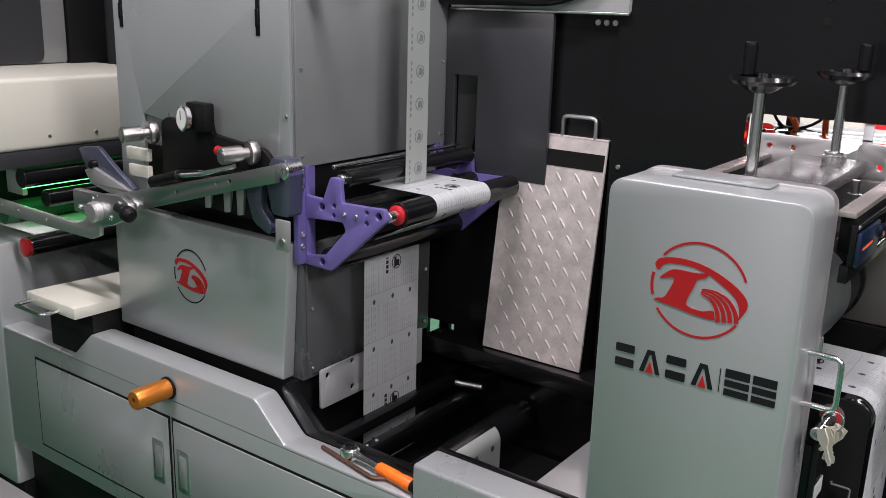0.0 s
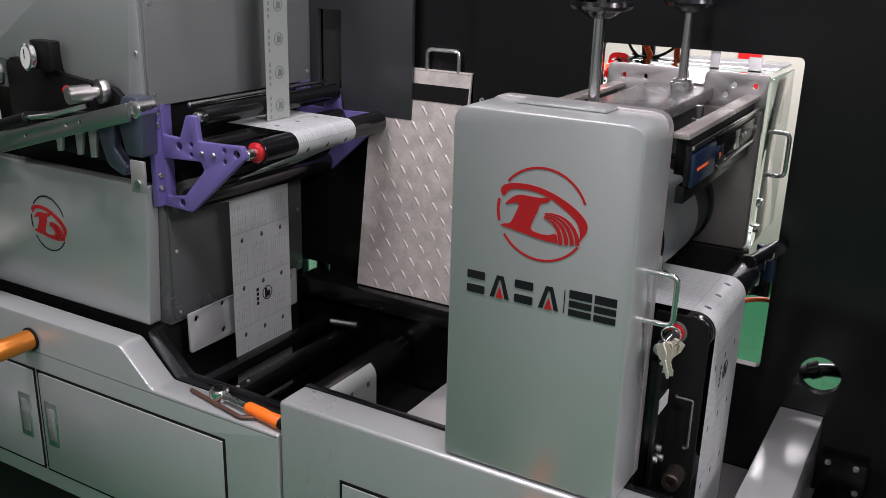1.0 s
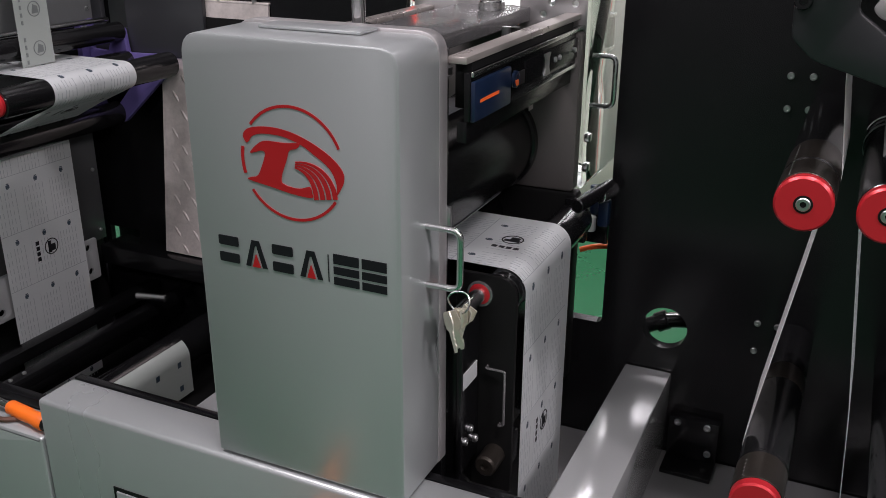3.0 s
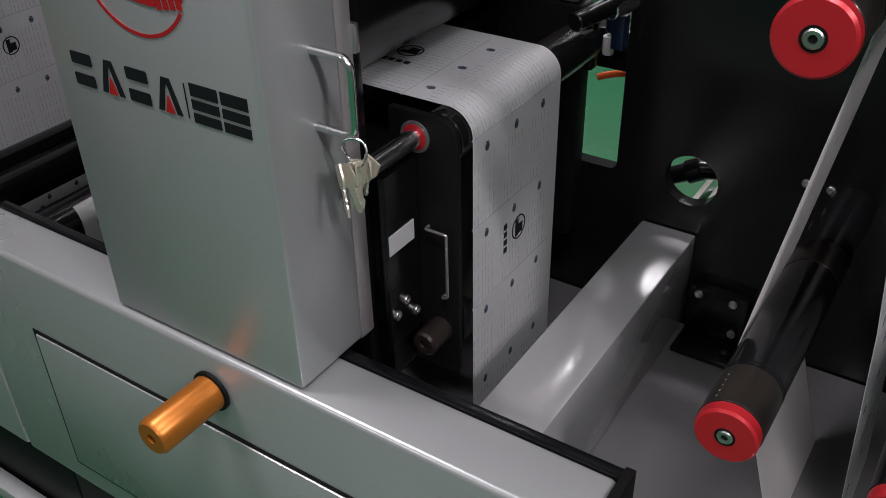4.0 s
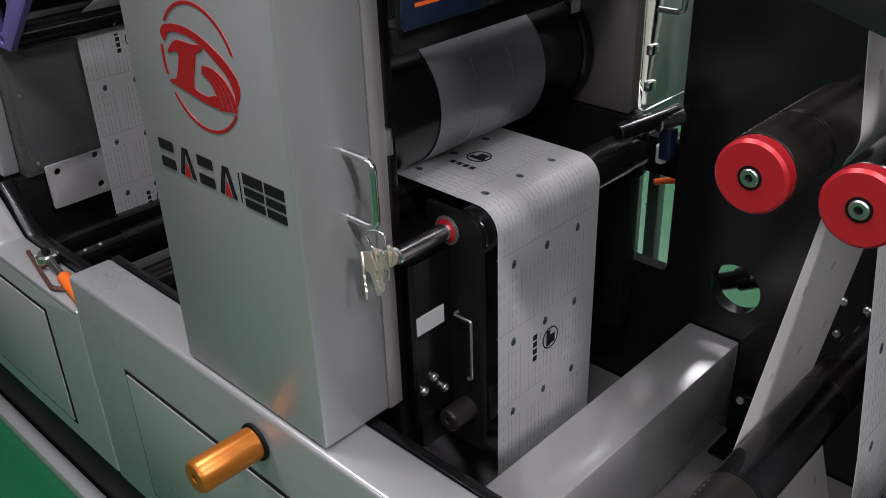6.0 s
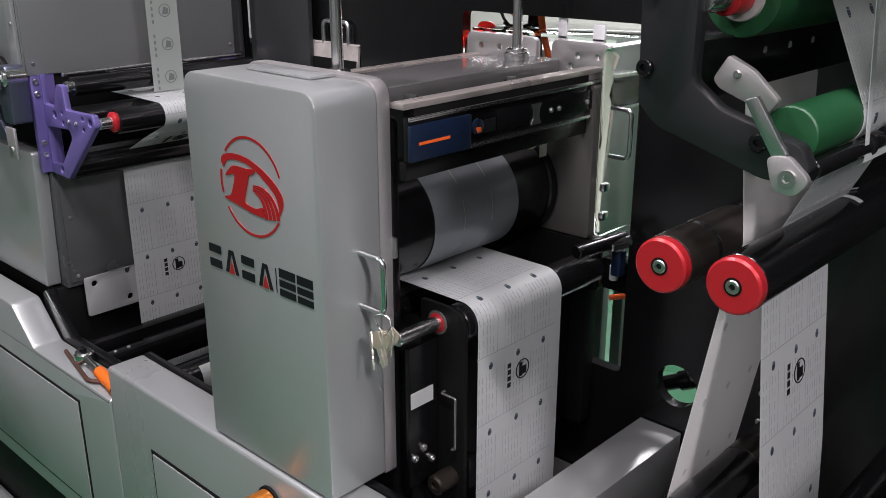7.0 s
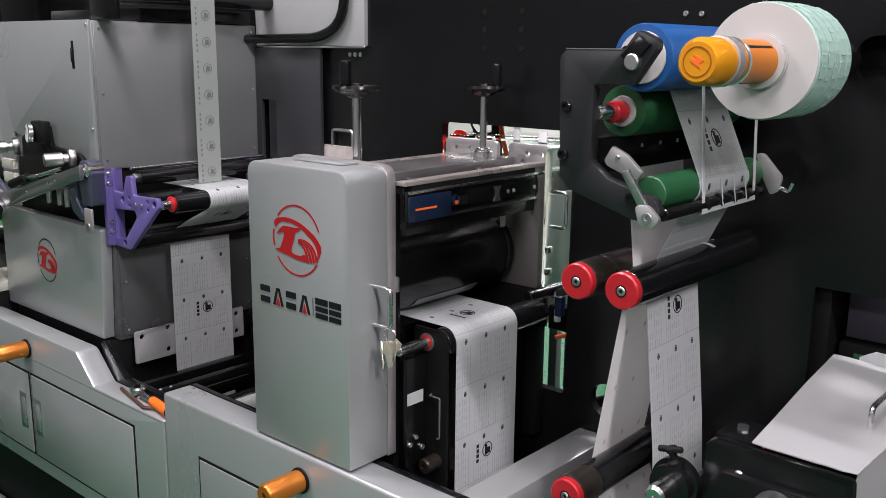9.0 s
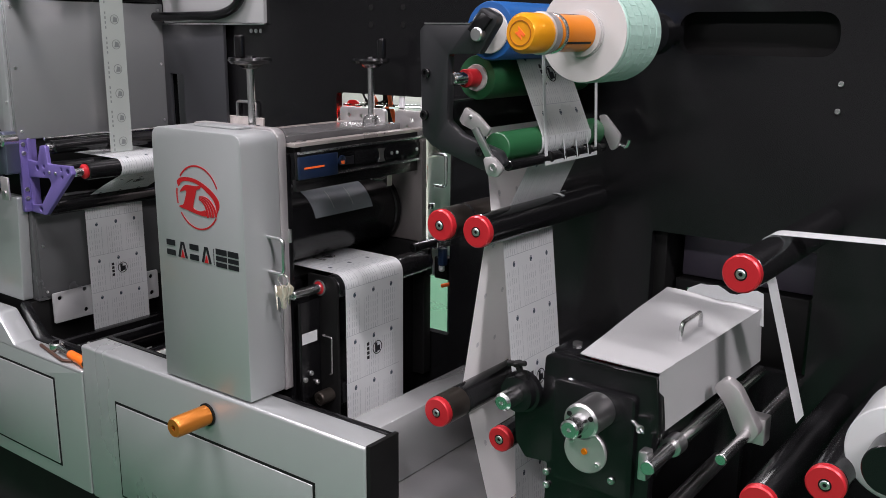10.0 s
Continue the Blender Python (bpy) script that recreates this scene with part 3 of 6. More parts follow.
def die_station():
    t = thing("die_cutting_station", (-0.46, 1.5, 0.637), "black die-cutting station frame with steel rails across its top", "die station")
    # near and far cheek plates
    part("near_cheek", sheet(rounded(rect(-0.60, -0.335, 0.60, 1.212), 0.01), 1.318, 1.338, bevel=0.002, holes=(circle(-0.442, 1.029, 0.06),)), BLACK, t)
    part("far_cheek", sheet(rounded(rect(-0.60, -0.292, 0.952, 1.21), 0.008), 1.735, 1.762, bevel=0.002), CHEEK, t, "dark brown-grey steel cheek plate")
    part("lower_cheek", sheet(rounded(rect(-0.60, -0.285, 0.60, 0.950), 0.008), 1.735, 1.764, bevel=0.002), MATTBLACK, t)
    part("lower_body", box(-0.585, -0.318, 1.339, 1.734, 0.60, 0.872, 0.004), BLACK, t)
    part("side_plate", box(-0.3175, -0.308, 1.325, 1.387, 0.655, 0.885, 0.003), BLACK, t)
    screws(t, [(-0.307, 1.326 + 0.008, 0.705), (-0.307, 1.352, 0.716), (-0.307, 1.37, 0.69)], (1, 0, 0), 0.006)
    part("lower_stub", turned((0, -1, 0), (-0.283, 1.405, 0.660), [(0, 0.016), (0.052, 0.016), (0.055, 0.013), (0.055, 0.006), (0.050, 0.005)], 28), ROLLERBROWN, t, "dark steel roller stub")
    part("stub_bearing", box(-0.3075, -0.262, 1.406, 1.43, 0.635, 0.685, 0.003), BLACK, t)
    part("pull_handle", wire([(-0.296, 1.3875, 0.80), (-0.296, 1.380, 0.80), (-0.268, 1.380, 0.80), (-0.268, 1.380, 0.715), (-0.276, 1.380, 0.712), (-0.276, 1.3875, 0.712)], 0.002, 8, 0.003), BRIDGE, t)
    part("paper_tag", box(-0.3076, -0.3066, 1.328, 1.374, 0.788, 0.813, 0), PAPER, t, "white paper tag")
    for x in (-0.572, -0.316):
        bar = part("top_bar", box(x - 0.013, x + 0.012, 1.318, 1.769, 1.2265, 1.2350, 0.001), BEIGEBAR, t, "ground steel bar")
        # Black box stands in for the bar's own side, dark by reflection.
        part("bar_dark_side", box(x - 0.012, x + 0.0110, 1.339, 1.734, 1.170, 1.2260, 0.001), MATTBLACK, bar)
    part("bridge_plate", box(-0.515, -0.388, 1.325, 1.768, 1.219, 1.2405, 0.002), BRIDGE, t, "dark polished bridge plate")
    for y in (1.40, 1.62):
        part("clamp_bolt", turned((0, 0, -1), (-0.372, y, 1.219), [(-0.01, 0.007), (0.012, 0.007), (0.013, 0.012), (0.022, 0.012), (0.024, 0.009)], 18), STEEL, t)
    rail = part("slide_rail", box(-0.3090, -0.3005, 1.322, 1.93, 1.158, 1.2165, 0.001), BLACK, t, "telescopic slide rail")
    for z in (1.161, 1.2145):
        part("slide_edge", box(-0.3003, -0.2965, 1.322, 1.93, z - 0.003, z + 0.003, 0.0012), CHROME, rail)
    part("inner_slide", box(-0.3004, -0.2975, 1.50, 1.90, 1.172, 1.203, 0.001), BLACK, rail)
    part("slide_clip", sheet(rounded([(1.575, 1.170), (1.600, 1.170), (1.594, 1.180), (1.594, 1.192), (1.600, 1.201), (1.575, 1.201), (1.581, 1.192), (1.581, 1.180)], 0.002), -0.2974, -0.2950, plane="yz"), STEEL, rail)
    part("slide_clip", box(-0.2974, -0.2950, 1.735, 1.752, 1.178, 1.202, 0.001), STEEL, rail)
    screws(rail, [(-0.2973, y, 1.186) for y in (1.625, 1.645, 1.72)], (1, 0, 0), 0.004)
    part("lower_apron", box(-0.318, -0.3055, 1.322, 1.734, 1.132, 1.1575, 0.001), BLACK, t)
    unit = part("actuator", box(-0.3003, -0.2935, 1.320, 1.440, 1.158, 1.207, 0.003), BLUEPLASTIC, t, "dark blue actuator with an orange stripe")
    part("stripe", box(-0.2934, -0.2929, 1.335, 1.395, 1.180, 1.184, 0), HOSE, unit)
    part("port", turned((1, 0, 0), (-0.2945, 1.450, 1.188), [(0, 0.011), (0.004, 0.011), (0.005, 0.008), (0.003, 0.004)], 16), BLUEPLASTIC, unit)
    part("port_stop", box(-0.2915, -0.2895, 1.446, 1.455, 1.180, 1.187, 0), HOSE, unit)
    part("label_plate", box(-0.2962, -0.2950, 1.462, 1.492, 1.176, 1.194, 0), INK, unit)
    # bored end plates standing in the window above the rails
    for a, b in ((-0.598, -0.440), (-0.408, -0.291)):
        spots = ((a + 0.033, 1.249), (a + 0.076, 1.249)) if a < -0.5 else ((a + 0.054, 1.249), (b - 0.024, 1.249), (a + 0.040, 1.230))
        part("end_plate", sheet(rounded(rect(a, b, 1.2, 1.271), [0, 0, 0.012, 0.012]), 1.7705, 1.782, bevel=0.001, holes=[circle(x, z, 0.0055, 14) for x, z in spots]), ALU, t, "bored aluminium end plate")
    part("glazing_tab", box(-0.405, -0.388, 1.783, 1.788, 1.255, 1.305, 0.001), WHITEBOX, t)
    part("glazing_tab", box(-0.335, -0.312, 1.783, 1.788, 1.255, 1.300, 0.001), WHITEBOX, t)
    part("cable_loop", wire([(-0.36, 1.60, 1.135), (-0.352, 1.62, 1.118), (-0.350, 1.65, 1.115), (-0.352, 1.68, 1.125), (-0.36, 1.70, 1.14)], 0.003, 8, 0.01), CHROME, t)
    part("paper_tab", box(-0.3515, -0.3505, 1.672, 1.690, 1.095, 1.125, 0), CREAM, t)
    # anvil, journal and feed rollers
    part("anvil_roller", rod((-0.45, 1.339, 0.898), (-0.45, 1.735, 0.898), 0.038, 32), RUBBER, t)
    roll = part("web_roller", rod((-0.285, 1.396, 0.907), (-0.285, 1.735, 0.907), 0.030, 32), RUBBER, t)
    part("red_ring", turned((0, -1, 0), (-0.310, 1.388, 0.907), [(0, 0.0150), (0.0022, 0.0150), (0.003, 0.0125)], 28), RED, roll)
    part("bearing_rim", turned((0, -1, 0), (-0.310, 1.388, 0.907), [(0, 0.0185), (0.0016, 0.0185), (0.0022, 0.0152)], 28), BRIDGE, roll)
    part("roller_housing", sheet(rounded([(-0.345, 0.60), (-0.2575, 0.60), (-0.2575, 0.9355), (-0.345, 0.9355)], [0.004, 0.004, 0.030, 0.004], 8), 1.388, 1.3955, bevel=0.001), MATTBLACK, t)
    part("journal", turned((0, -1, 0), (-0.310, 1.390, 0.907), [(0, 0.0105), (0.084, 0.0105), (0.086, 0.009), (0.086, 0.005), (0.080, 0.004)], 24), CHROME, roll)
    arm = part("roller_arm", box(-0.30, -0.262, 1.72, 1.742, 0.87, 0.945, 0.004), BLACK, t)
    part("sensor_clamp", rod((-0.262, 1.66, 0.955), (-0.235, 1.765, 0.962), 0.012, 18), BLACK, arm)
    part("sensor_nut", rod((-0.245, 1.725, 0.955), (-0.232, 1.765, 0.958), 0.0135, 12), CHROME, arm)
    part("sensor_plug", box(-0.25, -0.232, 1.745, 1.765, 0.895, 0.94, 0.003), BLUEPLASTIC, arm)
    # turning drum
    drum = thing("magnetic_cylinder", (-0.442, 1.34, 1.029), "dark steel magnetic cylinder with a wrapped grey die plate", "cylinder")
    r = 0.086
    part("drum", turned((0, 1, 0), (-0.442, 1.34, 1.029), [(0, 0.03), (0.004, r - 0.002), (0.006, r), (0.37, r), (0.372, r + 0.004), (0.386, r + 0.004), (0.388, 0.03)], 64), BLACK, drum)
    plate = ribbon(arc(-0.442, 1.029, r + 0.0012, -150, 95, 60), 1.43, 1.625, 0.0008)
    p = part("die_plate", plate, DIEPLATE, drum, "thin grey flexible die plate")
    for k in range(5):
        for yy in (1.495, 1.56):
            cut = ribbon(arc(-0.442, 1.029, r + 0.0019, -140 + k * 48, -108 + k * 48, 12), yy - 0.0006, yy + 0.0006, 0.0006)
            part("cutting_line", cut, STEEL, p)
    return drum


def acrylic_guard():
    t = thing("acrylic_guard", (-0.28, 1.76, 0.94), "clear acrylic guard with a chrome pull handle at the far end", "guard")
    part("side_pane", sheet(rounded(rect(1.746, 1.96, 0.954, 1.267), 0.014), -0.288, -0.282, plane="yz", bevel=0.001), ACRYLIC, t)
    part("left_pane", sheet(rounded(rect(1.764, 1.96, 1.215, 1.267), 0.014), -0.603, -0.598, plane="yz", bevel=0.001), ACRYLIC, t)
    part("top_pane", box(-0.597, -0.289, 1.783, 1.96, 1.272, 1.277, 0.001), ACRYLIC, t)
    part("handle", wire([(-0.281, 1.768, 1.172), (-0.243, 1.768, 1.172), (-0.243, 1.768, 1.092), (-0.281, 1.768, 1.092)], 0.004, 10, 0.012), CHROME, t)
    for z in (0.985, 1.035):
        part("clip", box(-0.2818, -0.272, 1.746, 1.764, z, z + 0.014, 0.002), CHROME, t)


# ---- tread plate leaning against the back panel ----
def tread_plate():
    t = thing("tread_plate", (-1.05, 1.72, 0.70), "worn aluminium diamond tread plate with a bar handle leaning upright", "tread plate")
    tl, tr, bl, br = Vector((-1.158, 1.785, 1.214)), Vector((-0.905, 1.785, 1.214)), Vector((-1.170, 1.735, 0.700)), Vector((-0.910, 1.735, 0.700))
    bm = bmesh.new()
    nrm = (tr - tl).cross(bl - tl).normalized()
    if nrm.y > 0:
        nrm = -nrm
    v = [bm.verts.new(p + nrm * d) for d in (0, 0.006) for p in (tl, tr, br, bl)]
    for f in ((0, 1, 2, 3), (7, 6, 5, 4), (0, 4, 5, 1), (1, 5, 6, 2), (2, 6, 7, 3), (3, 7, 4, 0)):
        bm.faces.new([v[i] for i in f])
    bmesh.ops.recalc_face_normals(bm, faces=bm.faces[:])
    part("plate", bm, TREAD, t)

    def at(u, w, d):
        top, bot = tl.lerp(tr, u), bl.lerp(br, u)
        return top.lerp(bot, w) + nrm * d
    side, down = (tr - tl).normalized(), (bl - tl).lerp(br - tr, 0.5).normalized()
    way = (side * 0.60 + down * 0.8).normalized()
    across = way.cross(nrm).normalized()
    stud = bmesh.new()
    ring = [stud.verts.new(way * a + across * c) for a, c in ((-0.0145, 0), (-0.007, 0.0036), (0.007, 0.0036), (0.0145, 0), (0.007, -0.0036), (-0.007, -0.0036))]
    top = [stud.verts.new(way * a + across * c + nrm * 0.0015) for a, c in ((-0.009, 0), (-0.004, 0.002), (0.004, 0.002), (0.009, 0), (0.004, -0.002), (-0.004, -0.002))]
    for k in range(6):
        stud.faces.new((ring[k], ring[(k + 1) % 6], top[(k + 1) % 6], top[k]))
    stud.faces.new(top)
    bmesh.ops.recalc_face_normals(stud, faces=stud.faces[:])
    shared = finish("raised_stud", stud, TREAD, Vector((0, 0, 0)))
    rng = random.Random(12)
    for i in range(13):
        for j in range(6):
            u, w = (j + 0.2 + (0.5 if i % 2 else 0) + rng.uniform(-0.05, 0.05)) / 5.6, 0.165 + 0.81 * i / 12 + rng.uniform(-0.006, 0.006)
            if 0.06 < u < 0.95:
                ob = new("raised_stud", shared)
                ob.parent = t
                ob.location = at(u, w, 0.0058) - base_of(t)
    band = bmesh.new()
    q = [at(0.01, 0.055, 0.0065), at(0.99, 0.055, 0.0065), at(0.985, 0.125, 0.0065), at(0.015, 0.125, 0.0065)]
    vv = [band.verts.new(p + nrm * d) for d in (0, 0.001) for p in q]
    for f in ((0, 1, 2, 3), (7, 6, 5, 4), (0, 4, 5, 1), (1, 5, 6, 2), (2, 6, 7, 3), (3, 7, 4, 0)):
        band.faces.new([vv[i] for i in f])
    bmesh.ops.recalc_face_normals(band, faces=band.faces[:])
    part("anti_slip_band", band, MATTBLACK, t, "black grip tape band")
    part("folded_edge", box(tl.x + 0.002, tr.x + 0.001, 1.7785, 1.790, 1.2145, 1.2185, 0.001), TREAD, t)
    part("handle", wire([(-1.018, 1.782, 1.217), (-1.018, 1.782, 1.262), (-0.938, 1.782, 1.262), (-0.938, 1.782, 1.217)], 0.0045, 10, 0.012), STEEL, t)


# ---- print unit ----
def print_unit():
    t = thing("print_unit", (-1.62, 1.5, 0.63), "silver-grey print unit with a tower above a boxed lower housing", "print unit")
    part("lower_box", sheet(rounded([(-1.942, 0.705), (-1.372, 0.705), (-1.352, 1.008), (-1.942, 1.008)], 0.006), 1.268, 1.300, bevel=0.004), GREY, t)
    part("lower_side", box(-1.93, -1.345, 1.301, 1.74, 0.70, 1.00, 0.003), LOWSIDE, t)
    part("foot", box(-1.92, -1.36, 1.285, 1.74, 0.44, 0.699, 0.002), MATTBLACK, t)
    # Solid black box stands in for the shaded opening under the tower.
    part("bay_shade_box", box(-1.90, -1.352, 1.315, 1.77, 1.001, 1.164, 0.002), MATTBLACK, t)
    # Tower body and side cover take a darker grey than the front sheet.
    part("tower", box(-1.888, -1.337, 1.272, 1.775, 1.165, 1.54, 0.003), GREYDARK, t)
    part("tower_front", sheet(rounded([(-1.890, 1.02), (-1.80, 1.02), (-1.80, 1.235), (-1.375, 1.175), (-1.375, 1.10), (-1.336, 1.10), (-1.336, 1.541), (-1.890, 1.541)], 0.003), 1.2640, 1.2715, bevel=0.001), GREY, t)
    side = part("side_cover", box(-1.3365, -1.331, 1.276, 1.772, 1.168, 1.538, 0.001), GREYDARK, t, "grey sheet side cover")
    screws(side, [(-1.331, y, z) for y in (1.29, 1.755) for z in (1.19, 1.36, 1.52)], (1, 0, 0), 0.004)
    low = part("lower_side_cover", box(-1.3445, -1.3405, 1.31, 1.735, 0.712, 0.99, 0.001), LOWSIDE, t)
    screws(low, [(-1.3405, y, z) for y in (1.325, 1.72) for z in (0.725, 0.86)], (1, 0, 0), 0.004)
    for x in (-1.86, -1.42):
        s = part("latch_slot", box(x - 0.006, x + 0.006, 1.2625, 1.2645, 1.42, 1.49, 0.001), MATTBLACK, t)
        part("latch", box(x - 0.004, x + 0.004, 1.259, 1.2640, 1.437, 1.472, 0.001), BLACK, s)
    screws(t, [(-1.345, 1.2640, z) for z in (1.115, 1.27, 1.53)] + [(-1.88, 1.2640, 1.53)], (0, -1, 0), 0.004)
    emblem(t, -1.665, 0.878, 0.115, 0.125, 1.2675, EMBLEM, rim=INK)
    # top rollers over the tower
    part("top_roller", rod((-1.262, 1.30, 1.60), (-1.262, 1.775, 1.60), 0.022, 28), RUBBER, t)
    part("top_bracket", box(-1.36, -1.235, 1.285, 1.299, 1.541, 1.63, 0.004), BLACK, t)
    part("top_cross_bar", box(-1.80, -1.32, 1.40, 1.75, 1.5415, 1.575, 0.004), BLACK, t)


def purple_carrier():
    t = thing("roller_carrier", (-1.24, 1.31, 1.05), "purple anodised bracket pair carrying black web rollers", "roller carrier")
    out = [(-1.347, 1.170), (-1.330, 1.171), (-1.330, 1.110), (-1.284, 1.108), (-1.264, 1.156), (-1.240, 1.156), (-1.234, 1.108), (-1.17, 1.110), (-1.126, 1.112), (-1.119, 1.090), (-1.262, 0.964), (-1.345, 0.966)]
    win = rounded([(-1.329, 1.064), (-1.231, 1.070), (-1.223, 1.053), (-1.280, 0.993), (-1.329, 0.985)], 0.006)
    holes = [win] + [circle(x, z, r, 14) for x, z, r in ((-1.287, 1.093, 0.008), (-1.254, 1.100, 0.005), (-1.255, 1.080, 0.005), (-1.169, 1.099, 0.005), (-1.169, 1.078, 0.005), (-1.287, 0.979, 0.0075), (-1.139, 1.096, 0.008))]
    for y in (1.300, 1.752):
        p = part("side_plate", sheet(rounded(out, 0.004, 4), y, y + 0.012, bevel=0.001, holes=holes), PURPLE, t)
        part("mounting_flange", box(-1.3475, -1.333, y - 0.02, y + 0.03, 0.967, 1.169, 0.002), PURPLE, p)
        screws(p, [(-1.332, y - 0.010, z) for z in (1.155, 1.13, 1.03, 1.005)], (1, 0, 0), 0.006)
    screws(t, [(-1.226, 1.300, 1.087), (-1.196, 1.300, 1.087)], (0, -1, 0), 0.0045)
    main = part("web_roller", rod((-1.128, 1.345, 1.094), (-1.128, 1.752, 1.094), 0.0245, 32), RUBBER, t)
    part("red_ring", turned((0, -1, 0), (-1.128, 1.345, 1.094), [(0, 0.0195), (0.005, 0.020), (0.007, 0.018), (0.009, 0.014)], 28), RED, main)
    part("journal", rod((-1.128, 1.312, 1.094), (-1.128, 1.344, 1.094), 0.011, 20), CHROME, main)
    up = part("upper_roller", rod((-1.249, 1.325, 1.150), (-1.249, 1.752, 1.150), 0.019, 28), RUBBER, t)
    part("end_nut", turned((0, -1, 0), (-1.249, 1.325, 1.150), [(0, 0.012), (0.012, 0.012), (0.014, 0.009)], 16), CHROME, up)
    part("glint_bar", rod((-1.275, 1.32, 1.172), (-1.275, 1.752, 1.172), 0.005, 14), CHROME, t)
    part("middle_roller", rod((-1.236, 1.313, 1.092), (-1.236, 1.752, 1.092), 0.021, 28), RUBBER, t)
    part("lower_roller", rod((-1.280, 1.313, 0.982), (-1.280, 1.752, 0.982), 0.0245, 28), RUBBER, t)


def web_plate():
    t = thing("perforated_plate", (-1.322, 1.5, 0.63), "white painted mounting plate with bored holes beside the web", "mounting plate")
    holes = [circle(y, z, 0.007, 14) for y, z in ((1.35, 0.705), (1.43, 0.715), (1.43, 0.652), (1.66, 0.705), (1.66, 0.652))]
    part("plate", sheet(rounded(rect(1.328, 1.685, 0.632, 0.722), 0.006), -1.3255, -1.3195, plane="yz", bevel=0.001, holes=holes), HOOD, t)
    part("stay", box(-1.3445, -1.3257, 1.40, 1.60, 0.66, 0.70, 0.001), BLACK, t)


# ---- webs ----
WEB_Y = (1.412, 1.612)


def loops(cx, cz, r, n, start=0, turn=-1):
    """n turns round a hidden core, ending at the angle start."""
    return [(cx + r * math.cos(radians(start - turn * (360 * n - k * 20))), cz + r * math.sin(radians(start - turn * (360 * n - k * 20)))) for k in range(18 * n + 1)]


def winding(cx, cz, r, n, start, turn):
    return [(cx + r * math.cos(radians(start + turn * k * 20)), cz + r * math.sin(radians(start + turn * k * 20))) for k in range(18 * n + 1)]


BEND = arc(-0.285, 0.907, 0.0320, 92, 0, 16)
DIE_RUN = [(-0.49, 0.62), (-0.49, 0.86)] + arc(-0.46, 0.91, 0.03, 180, 90, 6) + [(-0.44, 0.9395)] + BEND + [(-0.2530, 0.43)]
PRINT_RUN = [(-1.36, 1.119), (-1.25, 1.1195)] + arc(-1.128, 1.094, 0.0250, 94, -75, 22) + [(-1.20, 1.035), (-1.270, 1.000), (-1.282, 0.990), (-1.288, 0.975), (-1.2885, 0.93), (-1.2885, 0.43)]
RIGHT_RUN = [(0.1494, 1.4263), (0.2154, 1.2773)] + arc(0.19, 1.266, 0.0278, 20, -75, 10) + [(0.150, 1.140)] + arc(0.162, 1.111, 0.0312, 150, 196, 6) + [(0.165, 0.80), (0.190, 0.43)]
LINER_RUN = [(0.137, 0.43), (0.112, 0.52), (0.060, 0.70)] + arc(0.077, 0.737, 0.0312, 220, 176, 6) + [(0.099, 1.080)] + arc(0.079, 1.113, 0.0312, -40, 10, 6) + [(0.098, 1.22), (0.093, 1.30)]


def web_thing(name, label, at, pieces):
    t = thing(name, at, label, "label web", "label webs")
    for line, y0, y1, material, nm in pieces:
        part(nm, ribbon(line, y0, y1), material, t)
    return t


def webs():
    die = web_thing("die_web", "white printed label web bending over a roller, small dark marks", (-0.253, 1.5, 0.481), [(DIE_RUN[1:-1] + [(-0.2530, 0.45)], *WEB_Y, PAPER, "web")])
    pr = web_thing("print_web", "white printed label web stretched over the purple carrier's rollers", (-1.25, 1.55, 0.445),
                   [([(-1.334, 1.119)] + PRINT_RUN[1:-4], 1.440, 1.632, PAPER, "upper_web"), (PRINT_RUN[-5:-1] + [(-1.2885, 0.446)], 1.432, 1.623, PAPER, "hanging_web")])
    right = web_thing("finished_web", "white printed label web hanging from the red-capped roller pair", (0.2, 1.5, 0.442),
                      [(RIGHT_RUN[1:-1] + [(0.1892, 0.443)], 1.447, 1.637, PAPER, "web"), (RIGHT_RUN[:2], 1.45, 1.635, CLEARFILM, "film")])
    liner = web_thing("liner_web", "blank white backing side of the label web slanting down", (0.08, 1.5, 0.442), [([(0.137, 0.443)] + LINER_RUN[1:], 1.443, 1.633, PAPERBACK, "web")])
    solid("film_strip", ribbon([(-1.2260, 1.60), (-1.2260, 1.16), (-1.2262, 1.121)], 1.490, 1.562, 0.0005), FILM_AND_SHADE, (-1.226, 1.52, 1.121),
          "narrow milky film strip printed with round marks", "film strip")
    # White web takes the film strip's grey to stand for shade in the trough.
    tw = web_thing("trough_web", "label web greyed for trough shade, small dark marks, over a roller", (-1.05, 1.5, 0.45),
                   [(arc(-1.08, 0.53, 0.0385, 56, 0, 10) + [(-1.0415, 0.45)], 1.432, 1.623, FILM_AND_SHADE, "web")])
    for y in (1.465, 1.527, 1.590):
        for z in (0.525, 0.472):
            part("printed_mark", box(-1.0413, -1.0408, y - 0.005, y + 0.005, z - 0.006, z + 0.006, 0), INKBLUE, tw)
    return die, pr, right, liner


def flat(rects, half=0.00045):
    """Thin bars lying on a web: rectangles of across and along."""
    bm = bmesh.new()
    for a0, a1, b0, b1 in rects:
        box(a0, a1, -half, half, b0, b1, 0, bm=bm)
    return bm


